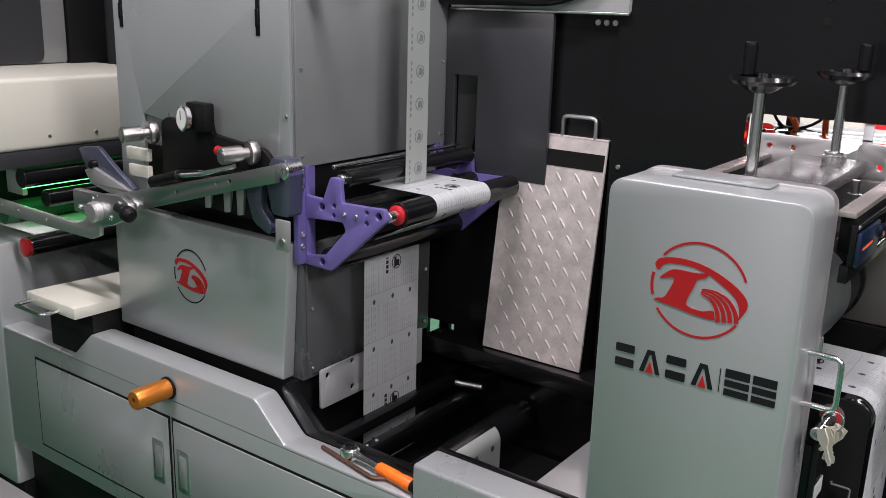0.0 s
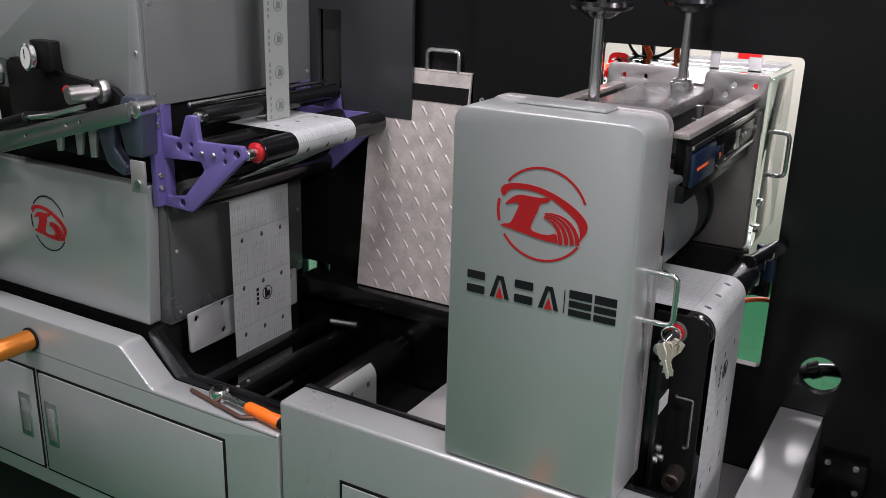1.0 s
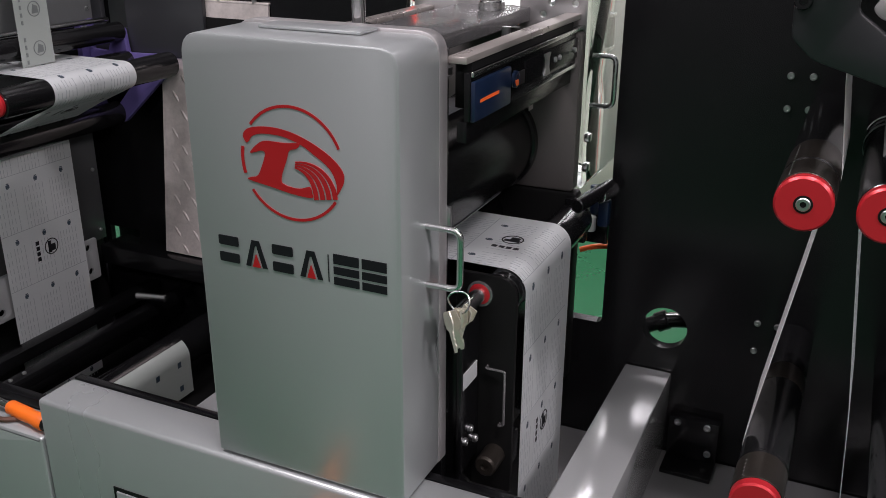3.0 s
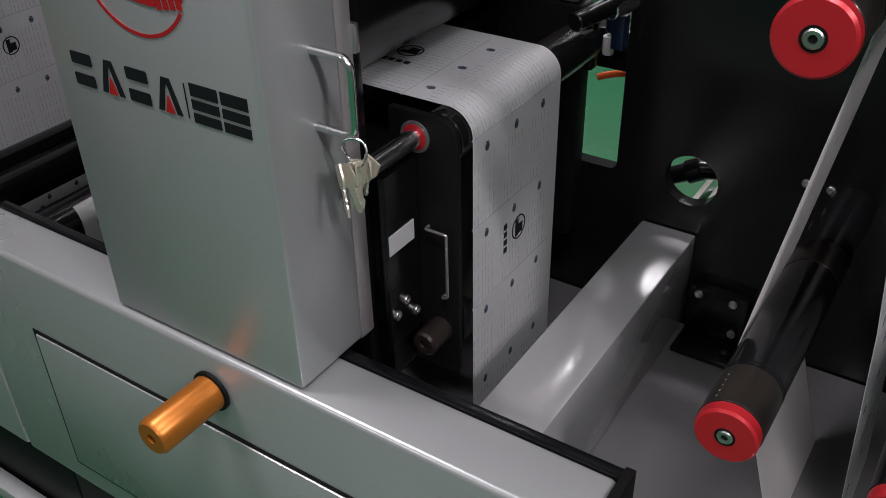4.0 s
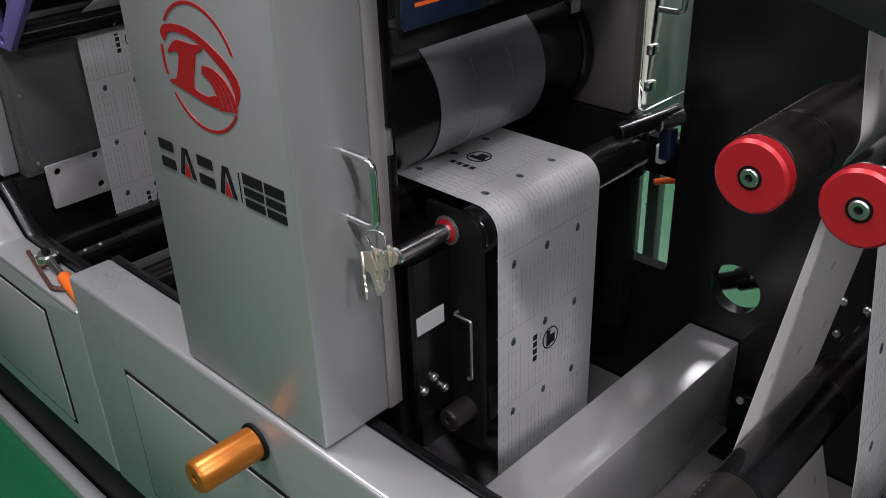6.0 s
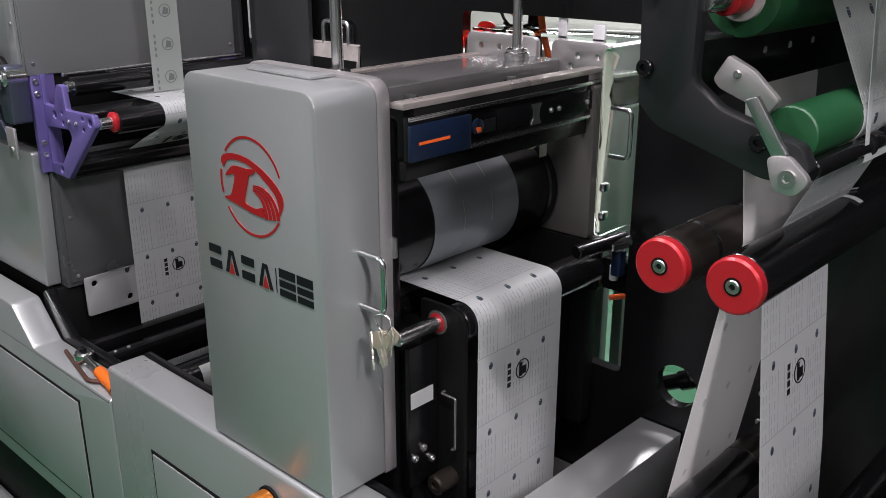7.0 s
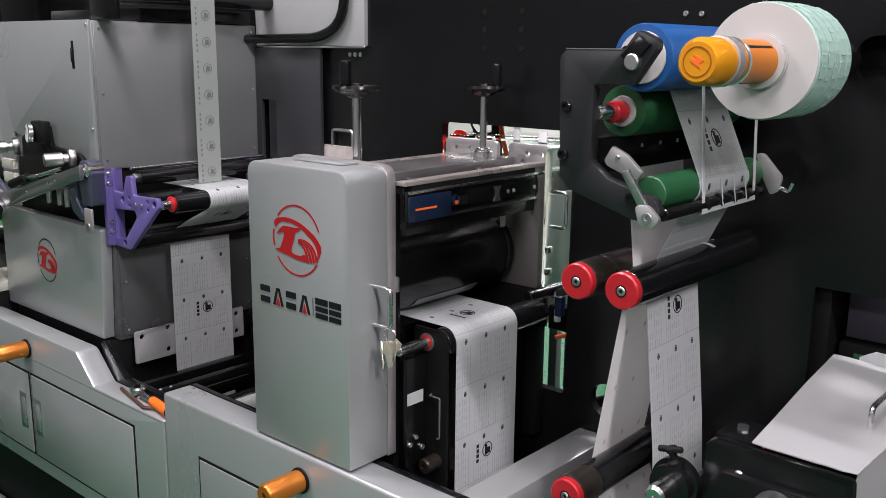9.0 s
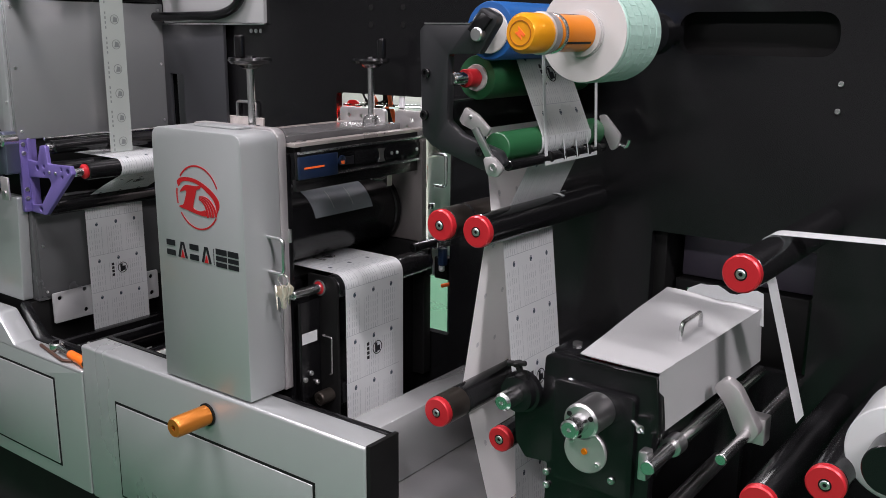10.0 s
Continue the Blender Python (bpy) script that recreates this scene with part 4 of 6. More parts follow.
def prints():
    """Meshes of what is printed on the web: a row of marks, a group of ruled lines, the ring and its caption bar."""
    marks, lines, rng = [], [], random.Random(4)
    for c in (-0.062, 0.002, 0.065):
        marks += [(c - 0.0042, c + 0.0042, -0.0026, 0.0034), (c - 0.0026, c + 0.0030, -0.0055, -0.0032), (c - 0.0030, c + 0.0026, 0.0036, 0.0056)]
        for k in range(6):
            x = c - 0.026 + k * 0.0078 + rng.uniform(-0.001, 0.001)
            lines.append((x, x + 0.0012, -0.0082 * rng.uniform(0.4, 1.0), 0.0082 * rng.uniform(0.7, 1.0)))
    lines += [(c, c + 0.0007, -0.0085, 0.0085) for c in (-0.0305, 0.0335)]
    seams = [(-0.093, 0.093, -0.0006, 0.0006)]
    emb = flat([(0.006, 0.014, -0.012, 0.012), (0.014, 0.024, -0.004, 0.010)] + [(-0.022 + 0.0, -0.014, -0.020 + 0.011 * k, -0.012 + 0.011 * k) for k in range(4)])
    o = circle(0.014, 0, 0.0165, 24)
    ring = sheet(o, -0.0008, 0.0008, holes=(circle(0.014, 0, 0.0145, 24),))
    return (mesh_of("printed_mark", flat(marks), INKBLUE), mesh_of("ruled_line", flat(lines, 0.00037), INKGREY), mesh_of("cut_line", flat(seams), INKGREY),
            mesh_of("printed_ring", join(emb, ring), INK), mesh_of("ghost_mark", flat(marks), GHOST))


def mesh_of(name, bm, material):
    return finish(name, bm, material, Vector((0, 0, 0)), smooth=False)


class Line:
    """A line in x and z by length, from which a piece of print takes its pose."""

    def __init__(self, pts, y):
        self.p = np.array(pts, float)
        self.s = np.concatenate([[0], np.cumsum(np.hypot(*np.diff(self.p, axis=0).T))])
        self.y = y

    def across(self, s):
        return self.y if isinstance(self.y, float) else float(np.interp(s, self.y[0], self.y[1]))

    def place(self, s, home):
        s = min(max(s, 0.0), self.s[-1] - 1e-6)
        k = int(np.searchsorted(self.s, s, side="right")) - 1
        a, b = self.p[k], self.p[k + 1]
        f = (s - self.s[k]) / (self.s[k + 1] - self.s[k])
        d = (b - a) / np.hypot(*(b - a))
        q = a + (b - a) * f
        m = Matrix(((0, -d[1], d[0], q[0] - home.x), (1, 0, 0, self.across(s) - home.y), (0, d[0], d[1], q[1] - home.z), (0, 0, 0, 1)))
        return m


STEP = 0.333
BEAT = 1.2
DIE_BEAT = [(0, 0.255), (0.1, 0.214), (0.2, 0.181), (0.3, 0.198), (0.4, 0.243), (0.5, 0.290), (0.6, 0.336), (0.7, 0.382), (0.8, 0.430), (0.9, 0.470), (1.0, 0.516), (1.1, 0.560), (1.2, 0.588)]
PRINT_BEAT = [(0, 0.022), (0.1, 0.078), (0.2, 0.138), (0.3, 0.172), (0.4, 0.186), (0.5, 0.190), (0.6, 0.192), (0.7, 0.194), (0.8, 0.197), (0.9, 0.208), (1.0, 0.238), (1.1, 0.290), (1.2, 0.355)]


def beat(table, t, t0):
    n = math.floor((t - t0) / BEAT)
    tau = (t - t0) - n * BEAT
    return n * STEP + float(np.interp(tau, [a for a, _ in table], [b for _, b in table]))


def die_feed(t):
    return beat(DIE_BEAT, t, 4.9)


def print_feed(t):
    return beat(PRINT_BEAT, t, 0.0)


def steady_feed(t):
    return STEP / BEAT * (t - 8.73)


def train(web, line, feed, zero, meshes, rows):
    """The printed pieces of one web, keyed along its line; zero is the length at which feed is nought."""
    home = base_of(web)
    first = math.floor((0.0 - zero - feed(10)) / STEP) - 1
    last = math.ceil((line.s[-1] - zero - feed(0)) / STEP) + 1
    # only what comes past the open run between the hidden ends
    for n in range(first, last + 1):
        for mesh, off in meshes:
            s0 = zero + n * STEP + off
            if s0 + feed(10.0) < line.span[0] - 0.02 or s0 + feed(0.0) > line.span[1] + 0.02:
                continue
            ob = new(mesh.name, mesh)
            ob.parent = web
            tagged(ob, kind="stuff")
            rows.append((ob, line, feed, s0, home))


def run_piece(ob, line, feed, s0, home):
    """Keys one printed piece: a row at least every fifth of a second, more where it turns."""
    keys, prev = [], None
    for k in range(0, 301):
        t = k / 30
        m = line.place(s0 + feed(t), home)
        z = Vector(m.col[2][:3])
        if prev is None or k == 300 or k - prev[0] >= (3 if prev[1].angle(z, 0) < 0.02 else 1):
            keys.append((t, m))
            prev = (k, z)
        elif prev[1].angle(z, 0) > radians(25):
            keys.append((t, m))
            prev = (k, z)
    walk(ob, keys)


def printed_lines(die, pr, right, liner):
    marks, lines, seam, ring, ghost = prints()
    rows = []
    pack = [(marks, o) for o in (-0.033, 0.078, 0.189)] + [(lines, o + d) for o in (-0.033, 0.078, 0.189) for d in (0.017, 0.034, 0.051, 0.068, 0.085)] + [(seam, o - 0.018) for o in (-0.033, 0.078, 0.189)] + [(ring, 0.0)]

    def made(run, y, head, tail):
        a = head + run + tail
        ln = Line(a, y)
        ln.span = (ln.s[len(head)], ln.s[len(head) + len(run) - 1])
        return ln
    d = made(DIE_RUN, 1.503, loops(-0.60 + 0.0, 0.25, 0.11, 6, 0, -1), winding(-0.363, 0.25, 0.11, 6, 0, -1))
    at_top = d.s[np.argmin(np.hypot(d.p[:, 0] + 0.253, d.p[:, 1] - 0.907))] - 0.035
    train(die, d, die_feed, at_top, pack, rows)
    p = made(PRINT_RUN, 1.527, loops(-1.60, 1.35, 0.11, 5, 0, -1), winding(-1.40, 0.25, 0.11, 5, 0, -1))
    over = p.s[np.argmin(np.hypot(p.p[:, 0] + 1.270, p.p[:, 1] - 1.000))]
    p.y = ((0, over - 0.06, over + 0.01, 99), (1.535, 1.535, 1.527, 1.527))
    at_top = p.s[np.argmin(np.hypot(p.p[:, 0] + 1.287, p.p[:, 1] - 0.93))] - 0.02
    train(pr, p, print_feed, at_top, pack, rows)
    r = made(RIGHT_RUN, 1.542, loops(0.145, 1.468, 0.03, 18, -90, -1), winding(0.300, 0.25, 0.11, 5, 180, 1))
    at_top = r.s[np.argmin(np.hypot(r.p[:, 0] - 0.131, r.p[:, 1] - 1.111))]
    train(right, r, steady_feed, at_top, pack, rows)
    n = made(LINER_RUN, 1.538, loops(0.28, 0.25, 0.11, 5, 150, -1), winding(0.099, 1.383, 0.02, 26, -90, -1))
    train(liner, n, steady_feed, 3.0, [(ghost, o) for o in (-0.033, 0.078, 0.189)], rows)
    return rows


# ---- unwind and roller group on the back panel ----
def capped_roller(x, z, y0, label="black roller with a red anodised end cap", r=0.030, body=None, bands=True, group="red-capped rollers"):
    t = thing("web_roller", (x, WALL, z), label, "roller", group)
    part("barrel", turned((0, 1, 0), (x, y0 + 0.014, z), [(0, r - 0.001), (0.001, r), (WALL - y0 - 0.014, r)], 40), body or RUBBER, t)
    cap = part("end_cap", turned((0, -1, 0), (x, y0 + 0.0135, z), [(0, r - 0.0005), (0.011, r - 0.0005), (0.0135, r - 0.003), (0.0135, 0.009), (0.009, 0.0085)], 40), RED, t, "red anodised end cap")
    part("screw", turned((0, -1, 0), (x, y0 + 0.004, z), [(0, 0.0075), (0.005, 0.0075), (0.006, 0.0065), (0.006, 0.0035), (0.002, 0.003)], 16), STEEL, cap)
    part("recess_ring", turned((0, -1, 0), (x, y0 + 0.0005, z), [(0, 0.0098), (0.0008, 0.0098), (0.0008, 0.0078)], 24), MATTBLACK, cap)
    if bands:
        for k in range(16):
            a = radians(128)
            c, n = Vector((x + (r + 0.0006) * math.cos(a), y0 + 0.022 + 0.0085 * k, z + (r + 0.0006) * math.sin(a))), Vector((math.cos(a), 0, math.sin(a)))
            if k < 5 or z > 1:
                part("rivet", turned(n, c - n * 0.0008, [(0, 0.0014), (0.0009, 0.0012)], 6), STEEL, t)
        part("bare_sleeve", turned((0, 1, 0), (x, y0 + 0.0805, z), [(0, r), (0.0003, r + 0.0004), (0.085, r + 0.0004), (0.0855, r)], 40), ROLLERBROWN, t) if z > 1 else part("bare_sleeve", turned((0, 1, 0), (x, y0 + 0.28, z), [(0, r), (0.0003, r + 0.0004), (0.05, r + 0.0004), (0.0505, r)], 40), ROLLERBROWN, t)
        for y in (y0 + 0.075, y0 + 0.079):
            part("joint_ring", turned((0, 1, 0), (x, y, z), [(0, r), (0.0003, r + 0.0005), (0.0013, r + 0.0005), (0.0016, r)], 40), BLACK, t)
        part("bare_sleeve", turned((0, 1, 0), (x, y0 + 0.0145, z), [(0, r), (0.0003, r + 0.0004), (0.058, r + 0.0004), (0.0585, r)], 40), ROLLERBROWN, t)
    return t


def roller_group():
    capped_roller(0.079, 1.113, 1.315, "brown-black roller with a red anodised end cap", 0.0305)
    b = capped_roller(0.160, 1.111, 1.318, "black roller with a red end cap and paper curls", 0.0305, bands=False)
    capped_roller(0.077, 0.737, 1.312, "brown-black roller with a red end cap above the tray", 0.0305)
    capped_roller(0.225, 0.723, 1.312, "black roller with a red end cap beside the unit", 0.025, bands=False)
    capped_roller(0.653, 1.118, 1.300, "black roller with a red end cap carrying a white strip", 0.030, bands=False)
    capped_roller(0.802, 0.820, 1.305, "black roller with a red end cap near the rewind rolls", 0.030, bands=False)
    capped_roller(0.708, 0.757, 1.305, "black roller with a red end cap low on the frame", 0.030, bands=False)
    t = thing("curled_paper", (0.160, 1.60, 1.142), "torn white paper curl wrapped on the black roller", "paper curl")
    for y, a0, a1, w in ((1.604, 60, 250, 0.011), (1.650, 100, 160, 0.008)):
        part("curl", ribbon(arc(0.160, 1.111, 0.0325, a0, a1, 16), y, y + w, 0.0006), PAPER, t)


def lamination_bracket():
    t = thing("lamination_bracket", (0.1, 1.32, 1.24), "black cantilever bracket with silver nip arm holding rollers", "roller bracket")
    out = rounded([(0.038, 1.468), (0.049, 1.479), (0.150, 1.479), (0.172, 1.508), (0.204, 1.494), (0.205, 1.482), (0.168, 1.429), (0.102, 1.427), (0.102, 1.310), (0.133, 1.287), (0.214, 1.264),
                   (0.226, 1.242), (0.205, 1.228), (0.180, 1.228), (0.067, 1.262), (0.045, 1.282)], 0.006)
    part("side_plate", sheet(out, 1.305, 1.325, bevel=0.002), BRACKETGREY, t)
    part("carrier_beam", box(0.045, 0.095, 1.326, WALL, 1.285, 1.345, 0.003), BLACK, t)
    part("top_edge_strip", box(0.05, 0.148, 1.304, 1.326, 1.4795, 1.4812, 0), STEEL, t)
    screws(t, [(0.055, 1.305, 1.393), (0.052, 1.305, 1.318), (0.176, 1.305, 1.262)], (0, -1, 0), 0.009, material=BLACK)
    pin = part("blue_roller_pin", turned((0, -1, 0), (0.170, 1.306, 1.462), [(0, 0.012), (0.012, 0.012), (0.014, 0.010)], 24), STEEL, t)
    part("clamp_block", sheet([(0.150, 1.470), (0.178, 1.500), (0.198, 1.488), (0.170, 1.456)], 1.296, 1.3045, bevel=0.001), BLACK, t)
    a = part("nip_arm", sheet(rounded([(0.113, 1.311), (0.127, 1.335), (0.153, 1.323), (0.181, 1.298), (0.171, 1.284), (0.120, 1.303)], 0.004), 1.3255, 1.334, bevel=0.001), ALU, t, "bare aluminium nip arm")
    part("arm_link", sheet(rounded([(0.160, 1.300), (0.172, 1.305), (0.206, 1.255), (0.196, 1.245)], 0.002), 1.2972, 1.3045, bevel=0.001), STEEL, a)
    part("arm_foot", sheet(rounded([(0.187, 1.252), (0.207, 1.256), (0.230, 1.236), (0.217, 1.219), (0.196, 1.222)], 0.007), 1.2955, 1.3046, bevel=0.001), ALU, a)
    part("arm_screw", turned((0, -1, 0), (0.210, 1.2955, 1.236), [(0, 0.008), (0.004, 0.008), (0.004, 0.004), (0.002, 0.003)], 16), STEEL, a)
    part("arm_screw", turned((0, -1, 0), (0.138, 1.3255, 1.318), [(0, 0.004), (0.002, 0.004), (0.003, 0.003)], 12), STEEL, a)
    part("nip_arm", sheet(rounded([(0.200, 1.300), (0.215, 1.302), (0.252, 1.262), (0.246, 1.236), (0.232, 1.228), (0.214, 1.262)], 0.006), 1.700, 1.708, bevel=0.001), ALU, t, "bare aluminium nip arm")
    part("spring_lever", wire([(0.235, 1.709, 1.245), (0.262, 1.712, 1.236), (0.268, 1.712, 1.252)], 0.004, 8, 0.006), CHROME, t)
    g = part("green_roller", turned((0, 1, 0), (0.099, 1.400, 1.383), [(0, 0.020), (0.001, 0.040), (0.003, 0.041), (WALL - 1.40, 0.041)], 40), GREENROLL, t, "green rubber roller")
    part("core_ring", turned((0, -1, 0), (0.099, 1.3995, 1.383), [(0, 0.025), (0.004, 0.024), (0.004, 0.020)], 32), CORE, g)
    part("red_bush", rod((0.099, 1.3945, 1.383), (0.099, 1.362, 1.383), 0.017, 28), RED, g)
    part("shaft_end", turned((0, -1, 0), (0.099, 1.3615, 1.383), [(0, 0.012), (0.040, 0.012), (0.043, 0.010)], 24), CHROME, g)
    part("green_roller", rod((0.190, 1.336, 1.266), (0.190, 1.699, 1.266), 0.027, 32), GREENROLL, t, "green rubber nip roller")
    k = part("grooved_bar", rod((0.213, 1.336, 1.236), (0.213, 1.699, 1.236), 0.010, 20), RUBBER, t)
    for y in (1.47, 1.52, 1.57, 1.62, 1.66):
        part("groove_ring", turned((0, 1, 0), (0.213, y, 1.236), [(0, 0.010), (0.001, 0.0125), (0.010, 0.0125), (0.011, 0.010)], 20), MATTBLACK, k)
    blue = part("blue_roller", turned((0, 1, 0), (0.145, 1.372, 1.468), [(0, 0.022), (0.001, 0.050), (0.004, 0.052), (WALL - 1.372, 0.052)], 44), BLUEROLL, t, "blue rubber roller")
    part("white_core", turned((0, -1, 0), (0.145, 1.3715, 1.468), [(0, 0.040), (0.003, 0.039), (0.003, 0.020)], 36), CORE, blue)
    part("core_shaft", rod((0.145, 1.3680, 1.468), (0.145, 1.326, 1.468), 0.018, 24), BLACK, blue)
    s = thing("edge_strips", (0.2, 1.56, 1.24), "thin white waste strips running up to the reel", "waste strips")
    for x0, z0, x1, z1, y in ((0.222, 1.228, 0.207, 1.43, 1.452), (0.222, 1.228, 0.214, 1.40, 1.648)):
        part("strip", ribbon([(x0, z0), (x1, z1)], y, y + 0.010, 0.0008), PAPER, s)
    part("cross_strip", box(0.2215, 0.2225, 1.452, 1.658, 1.224, 1.231, 0), PAPER, s)
    for y in (1.52, 1.568, 1.613):
        part("strip", ribbon([(0.226, 1.229), (0.2185, 1.275)], y, y + 0.003, 0.0008), PAPER, s)


def reel():
    x, z = 0.324, 1.465
    t = thing("waste_reel", (x, WALL, z), "reel of pale mint label waste on an orange chuck", "reel")
    m = part("waste_roll", turned((0, 1, 0), (x, 1.392, z), [(0, 0.034), (0.0005, 0.079), (0.003, 0.082), (0.118, 0.083), (0.135, 0.0815), (0.137, 0.034)], 72), MINT, t, "roll of pale mint label waste")
    part("white_face", turned((0, -1, 0), (x, 1.3915, z), [(0, 0.0815), (0.0015, 0.081), (0.0015, 0.0345)], 64), CORE, m, "flat white paper end face")
    rng = random.Random(7)
    patch = bmesh.new()
    box(-0.0080, 0.0080, -0.0116, 0.0116, -0.0004, 0.0002, 0, bm=patch)
    shared = finish("waste_label", patch, MINT, Vector((0, 0, 0)), smooth=False)
    for i in range(30):
        for j in range(5):
            a = math.tau * (i + rng.uniform(-0.15, 0.15)) / 30
            ob = new("waste_label", shared)
            ob.parent = m
            ob.matrix_local = Matrix.Translation((0, 1.402 + 0.0255 * j + rng.uniform(-0.001, 0.001) + 0.006 - WALL, 0)) @ Matrix.Rotation(a, 4, "Y") @ Matrix.Translation((0, 0, 0.0829 + rng.uniform(-0.0003, 0.0004))) @ Matrix.Rotation(rng.uniform(-0.03, 0.03), 4, "X") @ Matrix.Rotation(radians(90), 4, "Z")
    for d in (0.001, 0.006):
        part("card_core", turned((0, -1, 0), (x, 1.390 - d, z), [(0, 0.0405 - d * 0.3), (0.0035, 0.0405 - d * 0.3), (0.004, 0.033)], 40), CORE, m)
    c = part("chuck", turned((0, -1, 0), (x, 1.383, z), [(0, 0.030), (0.116, 0.030), (0.117, 0.027)], 40), AMBER, t, "amber plastic expanding chuck")
    for a in (10, 130, 250):
        b2 = box(-0.002, 0.002, 1.285, 1.372, 0.0292, 0.0304, 0)
        b2.transform(Matrix.Translation((x, 0, z)) @ Matrix.Rotation(radians(a), 4, "Y"))
        part("chuck_groove", b2, MATTBLACK, c)
    part("steel_band", turned((0, -1, 0), (x, 1.266, z), [(0, 0.030), (0.001, 0.0335), (0.018, 0.0335), (0.019, 0.030)], 40), ALU, c)
    part("steel_band", turned((0, -1, 0), (x, 1.288, z), [(0, 0.030), (0.001, 0.0325), (0.007, 0.0325), (0.008, 0.030)], 40), CHROME, c)
    cap = part("end_cap", turned((0, -1, 0), (x, 1.246, z), [(0, 0.031), (0.044, 0.031), (0.053, 0.025), (0.053, 0.002)], 44), YELLOWCAP, c, "yellow-orange plastic end cap")
    part("cap_print", sheet(circle(x, z, 0.0195, 32), 1.1922, 1.1930, holes=(circle(x, z, 0.0180, 32),)), ORANGE, cap)
    part("cap_print", sheet([(x - 0.008, z - 0.007), (x - 0.001, z + 0.009), (x + 0.003, z + 0.008), (x + 0.001, z + 0.001), (x + 0.008, z + 0.006), (x + 0.003, z - 0.009), (x - 0.002, z - 0.003)], 1.1922, 1.1930), HOSE, cap)
    part("shaft", rod((x, 1.53, z), (x, WALL, z), 0.020, 28), BLACK, t)
    part("flange", turned((0, 1, 0), (x, 1.66, z), [(0, 0.022), (0.002, 0.038), (0.030, 0.040), (0.032, 0.022)], 36), BLACK, t)
    return t


# ---- rewind unit ----
def rewind_unit():
    t = thing("slitting_unit", (0.43, 1.31, 0.44), "black slitting unit with silver shaft ends and screws", "slitting unit")
    out = rounded([(0.325, 0.915), (0.335, 0.922), (0.400, 0.922), (0.535, 0.925), (0.545, 0.830), (0.530, 0.760), (0.525, 0.443), (0.325, 0.443), (0.335, 0.716), (0.290, 0.712), (0.268, 0.740), (0.262, 0.832), (0.300, 0.848), (0.322, 0.845)], 0.006)
    part("front_plate", sheet(out, 1.300, 1.322, bevel=0.002), BLACK, t)
    part("rear_plate", sheet(rounded([(0.330, 0.915), (0.540, 0.920), (0.540, 0.443), (0.330, 0.443)], 0.006), 1.74, 1.762, bevel=0.002), BLACK, t)
    for x, z in ((0.37, 0.86), (0.50, 0.86), (0.36, 0.60), (0.50, 0.60)):
        part("tie_bar", rod((x, 1.322, z), (x, 1.74, z), 0.016, 18), STEEL, t)
    part("knife_roller", rod((0.43, 1.3225, 0.80), (0.43, 1.7395, 0.80), 0.05, 36), BLACK, t)
    s1 = part("shaft_housing", turned((0, -1, 0), (0.285, 1.300, 0.842), [(0, 0.038), (0.012, 0.038), (0.014, 0.033), (0.030, 0.032), (0.031, 0.020)], 36), BLACK, t)
    part("shaft_end", turned((0, -1, 0), (0.285, 1.268, 0.842), [(0, 0.0165), (0.040, 0.0165), (0.045, 0.012), (0.045, 0.004), (0.040, 0.0035)], 28), CHROME, s1)
    s2 = part("coupling", turned((0, -1, 0), (0.440, 1.2850, 0.850), [(0, 0.031), (0.062, 0.031), (0.066, 0.027), (0.066, 0.016)], 40), STEEL, t, "brushed steel coupling")
    part("shaft_end", turned((0, -1, 0), (0.440, 1.2185, 0.850), [(0, 0.0165), (0.034, 0.0165), (0.037, 0.013), (0.037, 0.004), (0.032, 0.003)], 28), CHROME, s2)
    for a in (150, 30, 270):
        part("set_screw", rod((0.440 + 0.0225 * math.cos(radians(a)), 1.2192, 0.850 + 0.0225 * math.sin(radians(a))), (0.440 + 0.0225 * math.cos(radians(a)), 1.2175, 0.850 + 0.0225 * math.sin(radians(a))), 0.0045, 10), MATTBLACK, s2)
    d = part("locking_disc", turned((0, -1, 0), (0.420, 1.2848, 0.770), [(0, 0.040), (0.004, 0.040), (0.006, 0.038)], 40), ALU, t, "bare aluminium disc")
    part("brass_screw", turned((0, -1, 0), (0.420, 1.2788, 0.770), [(0, 0.006), (0.003, 0.005)], 12), AMBER, d)
    screws(d, [(0.445, 1.2788, 0.752), (0.395, 1.2788, 0.785)], (0, -1, 0), 0.005)
    screws(t, [(0.378, 1.300, 0.881), (0.336, 1.300, 0.698), (0.337, 1.300, 0.673), (0.470, 1.285, 0.729)], (0, -1, 0), 0.0065)
    part("adjusting_screw", turned((0.75, -0.6, -0.1), (0.485, 1.300, 0.848), [(0, 0.0035), (0.045, 0.0035), (0.046, 0.007), (0.050, 0.007), (0.051, 0.003), (0.06, 0.002)], 12), STEEL, t)
    part("red_stop", box(0.402, 0.452, 1.3225, 1.345, 0.905, 0.931, 0.002), RED, t)
    part("pressure_block", sheet(rounded(rect(0.352, 0.505, 0.700, 0.885), 0.012), 1.285, 1.2995, bevel=0.002), BLACK, t, "raised black bearing block")
    part("clamp_lever", turned((-0.3, -0.2, 1), (0.290, 1.285, 0.868), [(0, 0.012), (0.012, 0.012), (0.016, 0.006), (0.026, 0.006), (0.028, 0.009), (0.034, 0.009), (0.036, 0.005)], 18), MATTBLACK, t)
    part("lever_arm", rod((0.262, 1.277, 0.894), (0.300, 1.277, 0.902), 0.005, 14), MATTBLACK, t)
    l = thing("slitter_hood", (0.47, 1.5, 0.92), "white sheet-metal hood with a chrome handle and bent corners", "hood")
    top = [(0.393, 1.300), (0.536, 1.300), (0.556, 1.745), (0.357, 1.745)]
